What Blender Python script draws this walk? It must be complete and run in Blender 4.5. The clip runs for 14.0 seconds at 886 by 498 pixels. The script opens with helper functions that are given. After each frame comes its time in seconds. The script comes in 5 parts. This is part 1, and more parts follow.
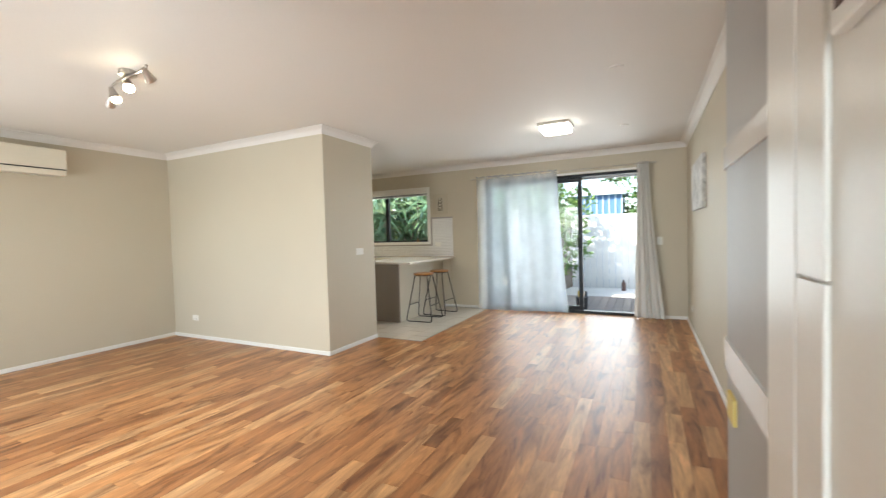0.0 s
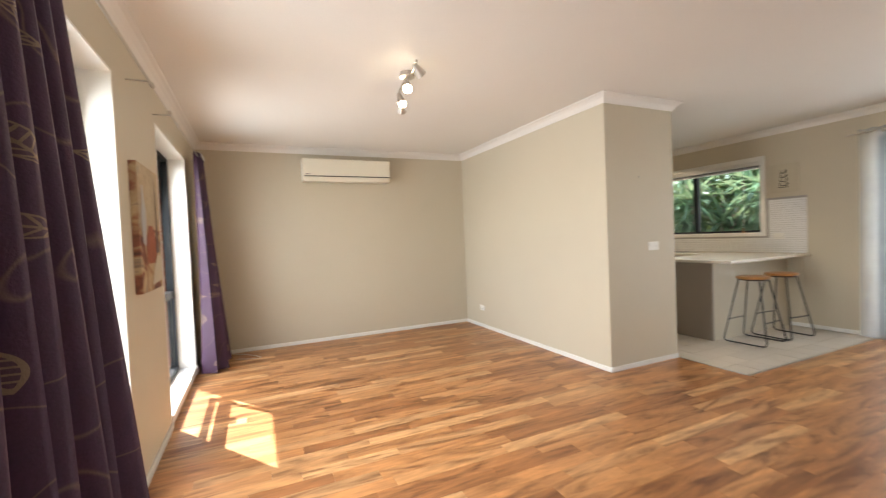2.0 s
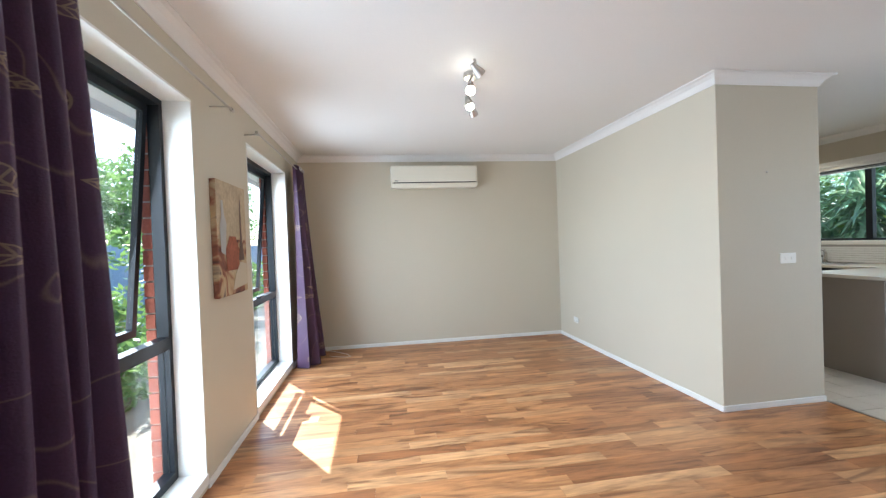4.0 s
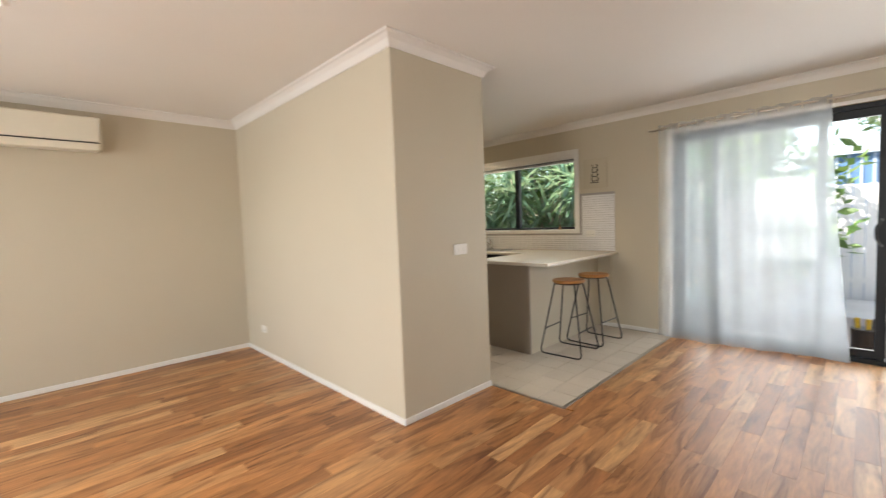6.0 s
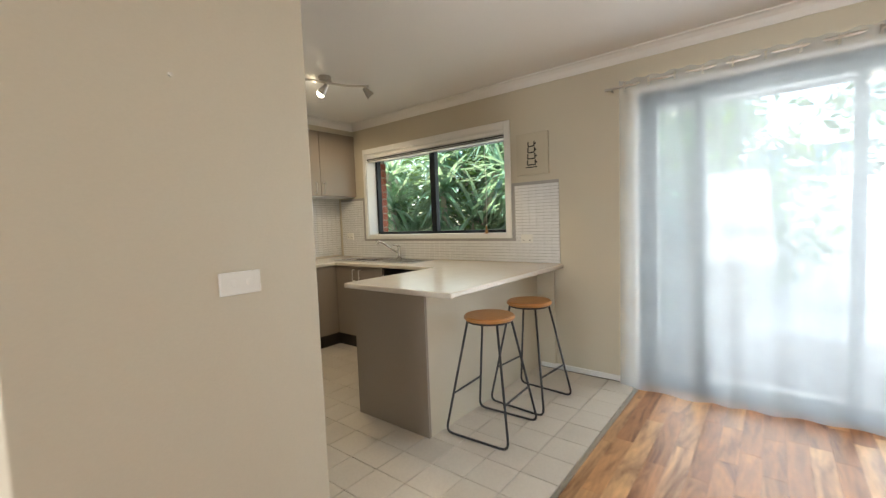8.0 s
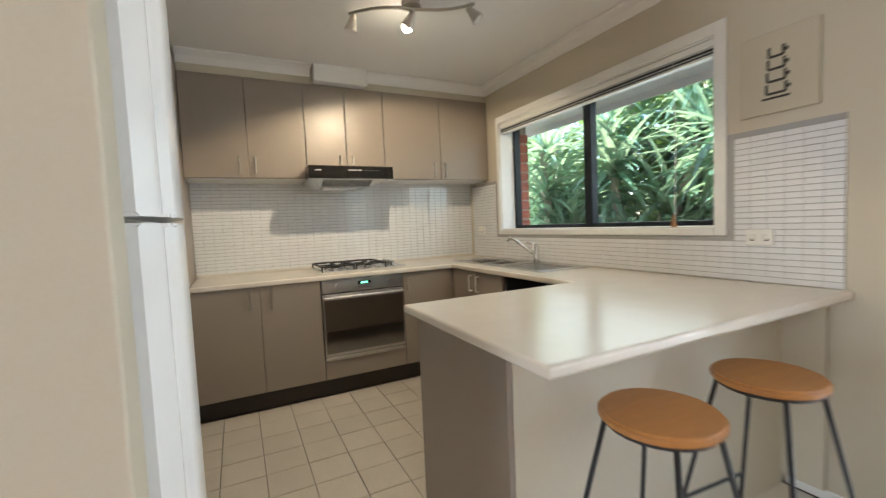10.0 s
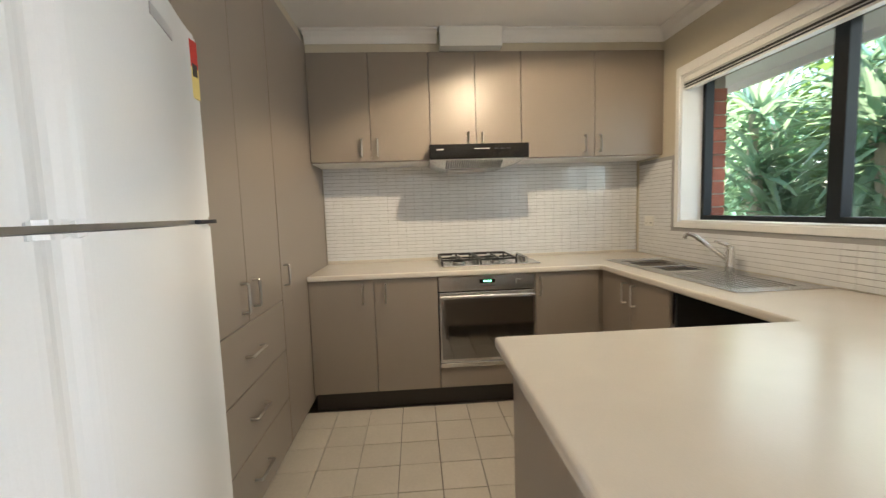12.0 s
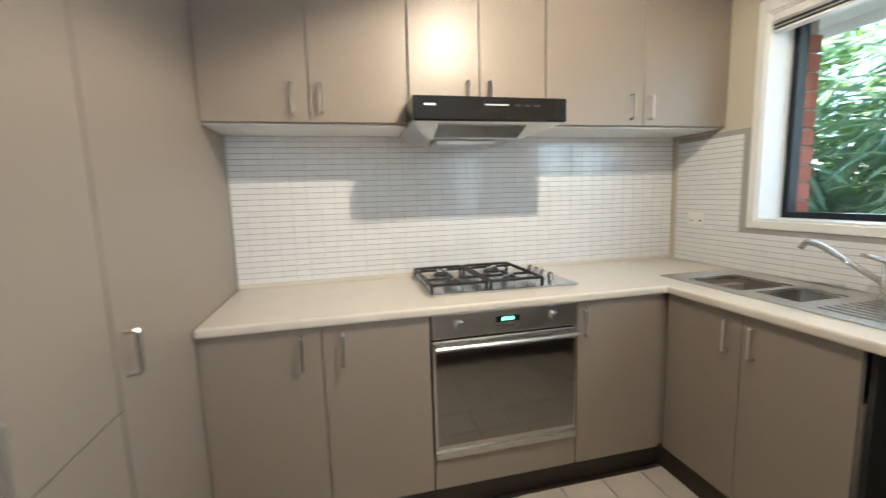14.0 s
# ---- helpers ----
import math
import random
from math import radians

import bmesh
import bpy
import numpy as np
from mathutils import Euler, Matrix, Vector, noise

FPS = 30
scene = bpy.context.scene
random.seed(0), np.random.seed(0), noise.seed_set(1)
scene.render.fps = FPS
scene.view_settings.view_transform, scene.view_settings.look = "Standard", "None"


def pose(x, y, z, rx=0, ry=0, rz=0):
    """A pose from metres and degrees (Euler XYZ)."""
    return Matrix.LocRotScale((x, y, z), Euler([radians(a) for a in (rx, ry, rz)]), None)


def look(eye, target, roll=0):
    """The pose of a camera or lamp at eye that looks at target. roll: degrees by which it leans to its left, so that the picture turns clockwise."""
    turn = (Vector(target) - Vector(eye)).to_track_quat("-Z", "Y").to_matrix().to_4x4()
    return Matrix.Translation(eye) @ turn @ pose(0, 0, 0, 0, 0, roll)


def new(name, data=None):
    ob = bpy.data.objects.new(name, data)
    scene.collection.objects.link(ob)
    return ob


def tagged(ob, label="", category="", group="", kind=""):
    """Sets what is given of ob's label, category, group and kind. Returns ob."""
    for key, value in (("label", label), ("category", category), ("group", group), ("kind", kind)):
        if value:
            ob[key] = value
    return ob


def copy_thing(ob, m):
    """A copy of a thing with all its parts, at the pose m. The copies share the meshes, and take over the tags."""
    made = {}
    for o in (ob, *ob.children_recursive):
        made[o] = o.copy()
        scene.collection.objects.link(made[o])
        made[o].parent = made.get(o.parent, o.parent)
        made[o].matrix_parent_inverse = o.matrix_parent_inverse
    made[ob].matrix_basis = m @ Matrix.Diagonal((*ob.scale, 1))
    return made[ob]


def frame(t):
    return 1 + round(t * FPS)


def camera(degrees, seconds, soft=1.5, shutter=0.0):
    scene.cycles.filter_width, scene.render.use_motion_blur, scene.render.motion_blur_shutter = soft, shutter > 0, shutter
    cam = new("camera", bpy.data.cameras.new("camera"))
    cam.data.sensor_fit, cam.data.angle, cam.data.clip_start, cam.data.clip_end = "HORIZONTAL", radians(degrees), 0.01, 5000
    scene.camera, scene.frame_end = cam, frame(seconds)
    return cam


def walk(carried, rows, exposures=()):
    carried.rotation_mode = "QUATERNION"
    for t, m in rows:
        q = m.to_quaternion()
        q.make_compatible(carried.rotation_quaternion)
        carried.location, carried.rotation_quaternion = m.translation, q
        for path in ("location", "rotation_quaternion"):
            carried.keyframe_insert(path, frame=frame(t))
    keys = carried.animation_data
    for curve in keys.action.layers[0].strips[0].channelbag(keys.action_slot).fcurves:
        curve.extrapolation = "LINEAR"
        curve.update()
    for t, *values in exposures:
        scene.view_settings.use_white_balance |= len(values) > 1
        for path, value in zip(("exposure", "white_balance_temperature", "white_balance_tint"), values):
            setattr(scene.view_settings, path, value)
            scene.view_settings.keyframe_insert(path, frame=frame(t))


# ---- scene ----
cam = camera(94.0, 14.0, soft=1.3, shutter=0.5)
PATH = [
    (0, (0.171, -0.031, 1.275), (-0.716, 1.761, 1.208), -1.6),
    (0.5, (0.087, 0.096, 1.254), (-1.007, 1.769, 1.198), -1.9),
    (1, (-0.071, 0.238, 1.271), (-1.42, 1.713, 1.215), -2.1),
    (1.5, (-0.148, 0.387, 1.295), (-1.768, 1.558, 1.234), -2.6),
    (2, (-0.198, 0.552, 1.269), (-2.018, 1.378, 1.214), -2.4),
    (4.5, (-0.288, 1.079, 1.321), (-2.266, 1.373, 1.293), -2.1),
    (5, (-0.451, 1.251, 1.276), (-2.305, 1.999, 1.215), -2.1),
    (5.5, (-0.657, 1.464, 1.284), (-2.298, 2.604, 1.192), -2.3),
    (6, (-0.869, 1.777, 1.302), (-2.295, 3.174, 1.177), -2.1),
    (6.5, (-1.096, 2.127, 1.287), (-2.338, 3.69, 1.155), -1.8),
    (7, (-1.263, 2.529, 1.291), (-2.392, 4.174, 1.153), -1.8),
    (9.5, (-1.951, 4.245, 1.258), (-3.611, 5.354, 1.135), -2.7),
    (10, (-2.155, 4.444, 1.235), (-3.942, 5.333, 1.112), -2.5),
    (10.5, (-2.373, 4.608, 1.225), (-4.262, 5.255, 1.108), -2.5),
    (11, (-2.495, 4.751, 1.245), (-4.444, 5.181, 1.115), -2.3),
    (11.5, (-2.547, 4.85, 1.268), (-4.524, 5.112, 1.116), -2.1),
    (12, (-2.596, 4.835, 1.277), (-4.584, 4.962, 1.093), -1.9),
    (12.5, (-2.792, 4.734, 1.248), (-4.782, 4.774, 1.058), -1.8),
    (13, (-3.074, 4.65, 1.236), (-5.064, 4.662, 1.039), -1.8),
    (13.5, (-3.397, 4.652, 1.284), (-5.382, 4.743, 1.058), -1.7),
    (14, (-3.673, 4.662, 1.319), (-5.603, 5.12, 1.06), -1.7),
]
EXPOSURES = [(0, 2.07, 6350, 5), (1, 1.98, 6300, 5), (2, 2.03, 6800, 10), (4.5, 2.05, 5250, 4), (5, 2.05, 6000, 5), (6, 1.95, 6950, 11), (7, 2.03, 6450, 6), (9.5, 2.35, 6800, 10),
             (10, 2.37, 6100, 8), (10.5, 2.37, 5950, 8), (11.5, 2.4, 6050, 8), (12.5, 2.45, 6450, 11), (14, 2.82, 5550, 8)]
walk(cam, [(t, look(eye, target, roll)) for t, eye, target, roll in PATH], EXPOSURES)

# ---- light ----
SUN_WAY = Vector((0.84, 0.58, -1.0)).normalized()
world = bpy.data.worlds.new("sky")
scene.world = world
world.use_nodes = True
wn = world.node_tree.nodes
sky = wn.new("ShaderNodeTexSky")
sky.sky_type, sky.sun_disc = "NISHITA", False
sky.sun_elevation, sky.sun_rotation = radians(44.4), radians(235)
wn["Background"].inputs["Strength"].default_value = 0.15
world.node_tree.links.new(sky.outputs[0], wn["Background"].inputs["Color"])


def lamp(name, kind, m, energy, color=(1, 1, 1), **settings):
    data = bpy.data.lights.new(name, kind)
    data.energy, data.color = energy, color
    if kind == "SUN":
        data.angle = radians(0.53)
    if kind == "AREA":
        data.spread = radians(150)
        data.shape, data.size, data.size_y = "RECTANGLE", settings["w"], settings["h"]
    if kind == "SPOT":
        data.spot_size, data.spot_blend, data.shadow_soft_size = radians(settings["cone"]), settings["blend"], 0.025
    if kind == "POINT":
        data.shadow_soft_size = settings["r"]
    ob = new(name, data)
    ob.matrix_world = m
    return ob


lamp("sun", "SUN", look((-8, -6, 10), Vector((-8, -6, 10)) + SUN_WAY), 5.0, (1.0, 0.97, 0.92))
DAY = (0.93, 0.97, 1.0)
lamp("daylight_front_window_near", "AREA", look((-2.03, -0.36, 1.12), (-2.03, 2, 0.6)), 14, DAY, w=1.2, h=1.9)
lamp("daylight_front_window_far", "AREA", look((-4.3, -0.36, 1.12), (-4.3, 2, 0.6)), 14, DAY, w=1.2, h=1.9)
lamp("daylight_slider", "AREA", look((-1.08, 6.99, 1.1), (-1.6, 3, 0.4)), 11, DAY, w=2.4, h=2.0)
lamp("daylight_kitchen_window", "AREA", look((-4.35, 6.97, 1.62), (-4.3, 5, 1.0)), 1.5, (0.88, 0.97, 1.0), w=1.7, h=0.9)
lamp("daylight_entry_door", "AREA", look((0.16, -1.85, 1.1), (0.3, 2, 0.9)), 9, DAY, w=0.5, h=1.9)
WARM = (1.0, 0.79, 0.53)


# ---- materials ----
def mat(name, color, rough=0.6, metal=0.0, vary=0.06, size=3.0, grain=40.0, bump=0.02, stretch=(1, 1, 1), spread=0.0, spec=0.5,
        coat=0.0, island=False):
    """A painted or solid surface: broad blotches and fine grain in the colour, and a fine relief."""
    m = bpy.data.materials.new(name)
    m.use_nodes = True
    n, k = m.node_tree.nodes, m.node_tree.links
    b = n["Principled BSDF"]
    geo, mp = n.new("ShaderNodeNewGeometry"), n.new("ShaderNodeMapping")
    mp.inputs["Scale"].default_value = stretch
    k.new(geo.outputs["Position"], mp.inputs["Vector"])
    big, fine = n.new("ShaderNodeTexNoise"), n.new("ShaderNodeTexNoise")
    big.inputs["Scale"].default_value, fine.inputs["Scale"].default_value = size, grain
    big.inputs["Detail"].default_value, fine.inputs["Detail"].default_value = 3, 3
    for t in (big, fine):
        k.new(mp.outputs[0], t.inputs["Vector"])
    add = n.new("ShaderNodeMath")
    add.operation = "ADD"
    k.new(big.outputs["Fac"], add.inputs[0])
    k.new(fine.outputs["Fac"], add.inputs[1])
    rng = n.new("ShaderNodeMapRange")
    rng.inputs["From Min"].default_value, rng.inputs["From Max"].default_value = 0.6, 1.4
    rng.inputs["To Min"].default_value, rng.inputs["To Max"].default_value = 1 - vary, 1 + vary
    k.new(add.outputs[0], rng.inputs["Value"])
    out = rng.outputs[0]
    if spread:
        info = n.new("ShaderNodeNewGeometry" if island else "ShaderNodeObjectInfo")
        r2 = n.new("ShaderNodeMapRange")
        r2.inputs["To Min"].default_value, r2.inputs["To Max"].default_value = 1 - spread, 1 + spread
        k.new(info.outputs["Random Per Island" if island else "Random"], r2.inputs["Value"])
        mul = n.new("ShaderNodeMath")
        mul.operation = "MULTIPLY"
        k.new(out, mul.inputs[0])
        k.new(r2.outputs[0], mul.inputs[1])
        out = mul.outputs[0]
    hue = n.new("ShaderNodeHueSaturation")
    hue.inputs["Color"].default_value = (*color, 1)
    k.new(out, hue.inputs["Value"])
    k.new(hue.outputs[0], b.inputs["Base Color"])
    b.inputs["Roughness"].default_value, b.inputs["Metallic"].default_value = rough, metal
    b.inputs["Specular IOR Level"].default_value = spec
    b.inputs["Coat Weight"].default_value = coat
    b.inputs["Coat Roughness"].default_value = 0.12
    if bump:
        bp = n.new("ShaderNodeBump")
        bp.inputs["Strength"].default_value, bp.inputs["Distance"].default_value = 0.6, bump * 0.02
        k.new(fine.outputs["Fac"], bp.inputs["Height"])
        k.new(bp.outputs[0], b.inputs["Normal"])
    return m


def plank_mat(name, island):
    """Blackbutt-look laminate: each strip its own tone, long wavy grain and dark heart streaks."""
    m = bpy.data.materials.new(name)
    m.use_nodes = True
    n, k = m.node_tree.nodes, m.node_tree.links
    b = n["Principled BSDF"]
    geo = n.new("ShaderNodeNewGeometry")
    rnd = geo.outputs["Random Per Island"] if island else n.new("ShaderNodeObjectInfo").outputs["Random"]
    shift, mp = n.new("ShaderNodeCombineXYZ"), n.new("ShaderNodeMapping")
    big = n.new("ShaderNodeMath")
    big.operation, big.inputs[1].default_value = "MULTIPLY", 57.0
    k.new(rnd, big.inputs[0])
    for i in range(3):
        k.new(big.outputs[0], shift.inputs[i])
    add = n.new("ShaderNodeVectorMath")
    k.new(geo.outputs["Position"], add.inputs[0])
    k.new(shift.outputs[0], add.inputs[1])
    mp.inputs["Scale"].default_value = (1, 0.15, 1)
    k.new(add.outputs[0], mp.inputs["Vector"])
    ramp = n.new("ShaderNodeValToRGB")
    k.new(rnd, ramp.inputs["Fac"])
    e = ramp.color_ramp.elements
    e[0].position, e[0].color = 0.0, (0.27, 0.115, 0.045, 1)
    e[1].position, e[1].color = 1.0, (0.58, 0.34, 0.165, 1)
    for p, c in ((0.35, (0.38, 0.175, 0.07, 1)), (0.7, (0.45, 0.225, 0.095, 1)), (0.88, (0.46, 0.265, 0.13, 1))):
        e.new(p).color = c
    streak, grain = n.new("ShaderNodeTexNoise"), n.new("ShaderNodeTexNoise")
    streak.inputs["Scale"].default_value, streak.inputs["Detail"].default_value, streak.inputs["Distortion"].default_value = 9, 4, 2.0
    grain.inputs["Scale"].default_value, grain.inputs["Detail"].default_value = 70, 4
    for t in (streak, grain):
        k.new(mp.outputs[0], t.inputs["Vector"])
    r1 = n.new("ShaderNodeValToRGB")
    r1.color_ramp.elements[0].position, r1.color_ramp.elements[0].color = 0.3, (1.34, 1.3, 1.22, 1)
    r1.color_ramp.elements[1].position, r1.color_ramp.elements[1].color = 0.7, (0.44, 0.34, 0.27, 1)
    r1.color_ramp.elements.new(0.53).color = (0.95, 0.93, 0.9, 1)
    k.new(streak.outputs["Fac"], r1.inputs["Fac"])
    r2 = n.new("ShaderNodeMapRange")
    r2.inputs["From Min"].default_value, r2.inputs["From Max"].default_value = 0.3, 0.7
    r2.inputs["To Min"].default_value, r2.inputs["To Max"].default_value = 0.86, 1.12
    k.new(grain.outputs["Fac"], r2.inputs["Value"])
    m1, m2 = n.new("ShaderNodeMix"), n.new("ShaderNodeVectorMath")
    m1.data_type, m1.blend_type = "RGBA", "MULTIPLY"
    m1.inputs[0].default_value = 1.0
    k.new(ramp.outputs[0], m1.inputs[6])
    k.new(r1.outputs[0], m1.inputs[7])
    m2.operation = "SCALE"
    k.new(m1.outputs[2], m2.inputs[0])
    k.new(r2.outputs[0], m2.inputs["Scale"])
    k.new(m2.outputs[0], b.inputs["Base Color"])
    b.inputs["Roughness"].default_value = 0.36
    bp = n.new("ShaderNodeBump")
    bp.inputs["Strength"].default_value, bp.inputs["Distance"].default_value = 0.35, 0.0004
    k.new(grain.outputs["Fac"], bp.inputs["Height"])
    k.new(bp.outputs[0], b.inputs["Normal"])
    return m


def glow_mat(name, color, strength):
    m = bpy.data.materials.new(name)
    m.use_nodes = True
    b = m.node_tree.nodes["Principled BSDF"]
    b.inputs["Base Color"].default_value = (0.8, 0.8, 0.78, 1)
    b.inputs["Emission Color"].default_value = (*color, 1)
    b.inputs["Emission Strength"].default_value = strength
    return m


def glass_mat(name, tint=(1, 1, 1), gloss=0.08):
    """Thin clear pane: mostly straight through, with a mirror sheen by angle."""
    m = bpy.data.materials.new(name)
    m.use_nodes = True
    n, k = m.node_tree.nodes, m.node_tree.links
    n.remove(n["Principled BSDF"])
    tr, gl, mix, fr = (n.new("ShaderNode" + s) for s in ("BsdfTransparent", "BsdfGlossy", "MixShader", "LayerWeight"))
    tr.inputs["Color"].default_value = (*tint, 1)
    gl.inputs["Roughness"].default_value = 0.02
    fr.inputs["Blend"].default_value = 0.5
    pw, sc = n.new("ShaderNodeMath"), n.new("ShaderNodeMath")
    pw.operation, pw.inputs[1].default_value = "POWER", 5.0
    sc.operation, sc.inputs[1].default_value, sc.inputs[2].default_value = "MULTIPLY_ADD", 0.5, gloss * 0.3
    k.new(fr.outputs["Facing"], pw.inputs[0])
    k.new(pw.outputs[0], sc.inputs[0])
    k.new(sc.outputs[0], mix.inputs[0])
    k.new(tr.outputs[0], mix.inputs[1])
    k.new(gl.outputs[0], mix.inputs[2])
    k.new(mix.outputs[0], n["Material Output"].inputs["Surface"])
    return m


def sheer_mat(name):
    """White voile: thread-fine holes that let the view through, and thread that glows with the light behind."""
    m = bpy.data.materials.new(name)
    m.use_nodes = True
    n, k = m.node_tree.nodes, m.node_tree.links
    n.remove(n["Principled BSDF"])
    tr, df, tl, a, b = (n.new("ShaderNode" + s) for s in ("BsdfTransparent", "BsdfDiffuse", "BsdfTranslucent", "MixShader", "MixShader"))
    df.inputs["Color"].default_value = (0.9, 0.91, 0.93, 1)
    tl.inputs["Color"].default_value = (0.88, 0.95, 1.0, 1)
    weave = n.new("ShaderNodeTexNoise")
    weave.inputs["Scale"].default_value = 5
    geo = n.new("ShaderNodeNewGeometry")
    k.new(geo.outputs["Position"], weave.inputs["Vector"])
    rng = n.new("ShaderNodeMapRange")
    rng.inputs["To Min"].default_value, rng.inputs["To Max"].default_value = 0.27, 0.37
    k.new(weave.outputs["Fac"], rng.inputs["Value"])
    a.inputs[0].default_value = 0.85
    k.new(df.outputs[0], a.inputs[1])
    k.new(tl.outputs[0], a.inputs[2])
    k.new(rng.outputs[0], b.inputs[0])
    k.new(tr.outputs[0], b.inputs[1])
    k.new(a.outputs[0], b.inputs[2])
    k.new(b.outputs[0], n["Material Output"].inputs["Surface"])
    return m


def damask_mat(name):
    """Aubergine curtain cloth with thin gold vine lines and outlined, veined gold leaves."""
    m = mat(name, (0.05, 0.017, 0.05), 0.6, vary=0.25, size=6, grain=160, bump=0.08)
    n, k = m.node_tree.nodes, m.node_tree.links
    b = n["Principled BSDF"]
    src = b.inputs["Base Color"].links[0].from_socket

    def calc(op, a, c=0.0, e=None):
        q = n.new("ShaderNodeMath")
        q.operation = op
        for slot, v in enumerate((a, c) if e is None else (a, c, e)):
            if isinstance(v, float):
                q.inputs[slot].default_value = v
            else:
                k.new(v, q.inputs[slot])
        return q.outputs[0]

    geo, split, flat = n.new("ShaderNodeNewGeometry"), n.new("ShaderNodeSeparateXYZ"), n.new("ShaderNodeCombineXYZ")
    k.new(geo.outputs["Position"], split.inputs[0])
    k.new(split.outputs["X"], flat.inputs["X"])
    k.new(split.outputs["Z"], flat.inputs["Y"])
    vine, cell = n.new("ShaderNodeTexNoise"), n.new("ShaderNodeTexVoronoi")
    vine.inputs["Scale"].default_value, vine.inputs["Detail"].default_value = 4.5, 0
    cell.voronoi_dimensions = "2D"
    cell.inputs["Scale"].default_value, cell.inputs["Randomness"].default_value = 4.2, 0.75
    k.new(geo.outputs["Position"], vine.inputs["Vector"])
    k.new(flat.outputs[0], cell.inputs["Vector"])
    off, turn, hue = n.new("ShaderNodeVectorMath"), n.new("ShaderNodeVectorRotate"), n.new("ShaderNodeSeparateColor")
    off.operation = "SUBTRACT"
    k.new(flat.outputs[0], off.inputs[0])
    k.new(cell.outputs["Position"], off.inputs[1])
    k.new(cell.outputs["Color"], hue.inputs[0])
    turn.rotation_type = "Z_AXIS"
    k.new(off.outputs[0], turn.inputs["Vector"])
    k.new(calc("MULTIPLY", hue.outputs[0], 6.28), turn.inputs["Angle"])
    leaf = n.new("ShaderNodeSeparateXYZ")
    k.new(turn.outputs[0], leaf.inputs[0])
    u, w = leaf.outputs["X"], calc("ABSOLUTE", leaf.outputs["Y"])
    ratio = calc("MULTIPLY", u, 17.0)
    room = calc("MULTIPLY", calc("SUBTRACT", 1.0, calc("MULTIPLY", ratio, ratio)), 0.027)
    inside = calc("MULTIPLY", calc("LESS_THAN", w, room), calc("GREATER_THAN", hue.outputs[1], 0.3))
    edge = calc("GREATER_THAN", w, calc("SUBTRACT", room, 0.004))
    rib = calc("LESS_THAN", w, 0.0025)
    vein = calc("GREATER_THAN", calc("SINE", calc("MULTIPLY_ADD", w, -280.0, calc("MULTIPLY", u, 420.0))), 0.6)
    mark = calc("MULTIPLY", inside, calc("MULTIPLY_ADD", calc("MAXIMUM", calc("MAXIMUM", edge, rib), vein), 0.6, 0.1))
    band = n.new("ShaderNodeValToRGB")
    el = band.color_ramp.elements
    el[0].position, el[0].color = 0.488, (0, 0, 0, 1)
    el[1].position, el[1].color = 0.512, (0, 0, 0, 1)
    el.new(0.5).color = (0.35, 0.35, 0.35, 1)
    k.new(vine.outputs["Fac"], band.inputs["Fac"])
    mix = n.new("ShaderNodeMix")
    mix.data_type = "RGBA"
    k.new(calc("MAXIMUM", band.outputs[0], mark), mix.inputs[0])
    k.new(src, mix.inputs[6])
    mix.inputs[7].default_value = (0.27, 0.19, 0.115, 1)
    k.new(mix.outputs[2], b.inputs["Base Color"])
    return m


def canvas_mat(name, stops, scale, distort):
    m = mat(name, (0.5, 0.4, 0.3), 0.8, bump=0.1, grain=300)
    n, k = m.node_tree.nodes, m.node_tree.links
    geo, t, r = n.new("ShaderNodeNewGeometry"), n.new("ShaderNodeTexNoise"), n.new("ShaderNodeValToRGB")
    t.inputs["Scale"].default_value, t.inputs["Detail"].default_value, t.inputs["Distortion"].default_value = scale, 3, distort
    k.new(geo.outputs["Position"], t.inputs["Vector"])
    k.new(t.outputs["Fac"], r.inputs["Fac"])
    r.color_ramp.elements[0].position, r.color_ramp.elements[0].color = stops[0][0], (*stops[0][1], 1)
    r.color_ramp.elements[1].position, r.color_ramp.elements[1].color = stops[-1][0], (*stops[-1][1], 1)
    for p, c in stops[1:-1]:
        r.color_ramp.elements.new(p).color = (*c, 1)
    k.new(r.outputs[0], n["Principled BSDF"].inputs["Base Color"])
    return m


def leaf_mat(name, a, b, rough=0.45):
    m = mat(name, a, rough, vary=0.2, size=1.5, grain=20, spread=0.5, island=True, bump=0)
    n, k = m.node_tree.nodes, m.node_tree.links
    p = n["Principled BSDF"]
    tl, mix = n.new("ShaderNodeBsdfTranslucent"), n.new("ShaderNodeMixShader")
    tl.inputs["Color"].default_value = (*b, 1)
    mix.inputs[0].default_value = 0.3
    k.new(p.outputs[0], mix.inputs[1])
    k.new(tl.outputs[0], mix.inputs[2])
    k.new(mix.outputs[0], n["Material Output"].inputs["Surface"])
    return m


WALL = mat("wall_paint", (0.555, 0.505, 0.40), 0.55, vary=0.03, size=1.2, grain=150, bump=0.03)
CEIL = mat("ceiling_paint", (0.78, 0.765, 0.745), 0.6, vary=0.02, size=1.0, grain=120, bump=0.02)
TRIM = mat("trim_paint", (0.78, 0.775, 0.75), 0.35, vary=0.03, size=4, grain=90, bump=0.01)
PLANK, PLANK_REST = plank_mat("laminate_strip", False), plank_mat("laminate_strips", True)
GROUT = mat("grout", (0.2, 0.17, 0.14), 0.9, grain=200, bump=0.1)
TILE = mat("floor_tile_ceramic", (0.6, 0.545, 0.465), 0.34, vary=0.07, size=5, grain=60, bump=0.03, spread=0.05)
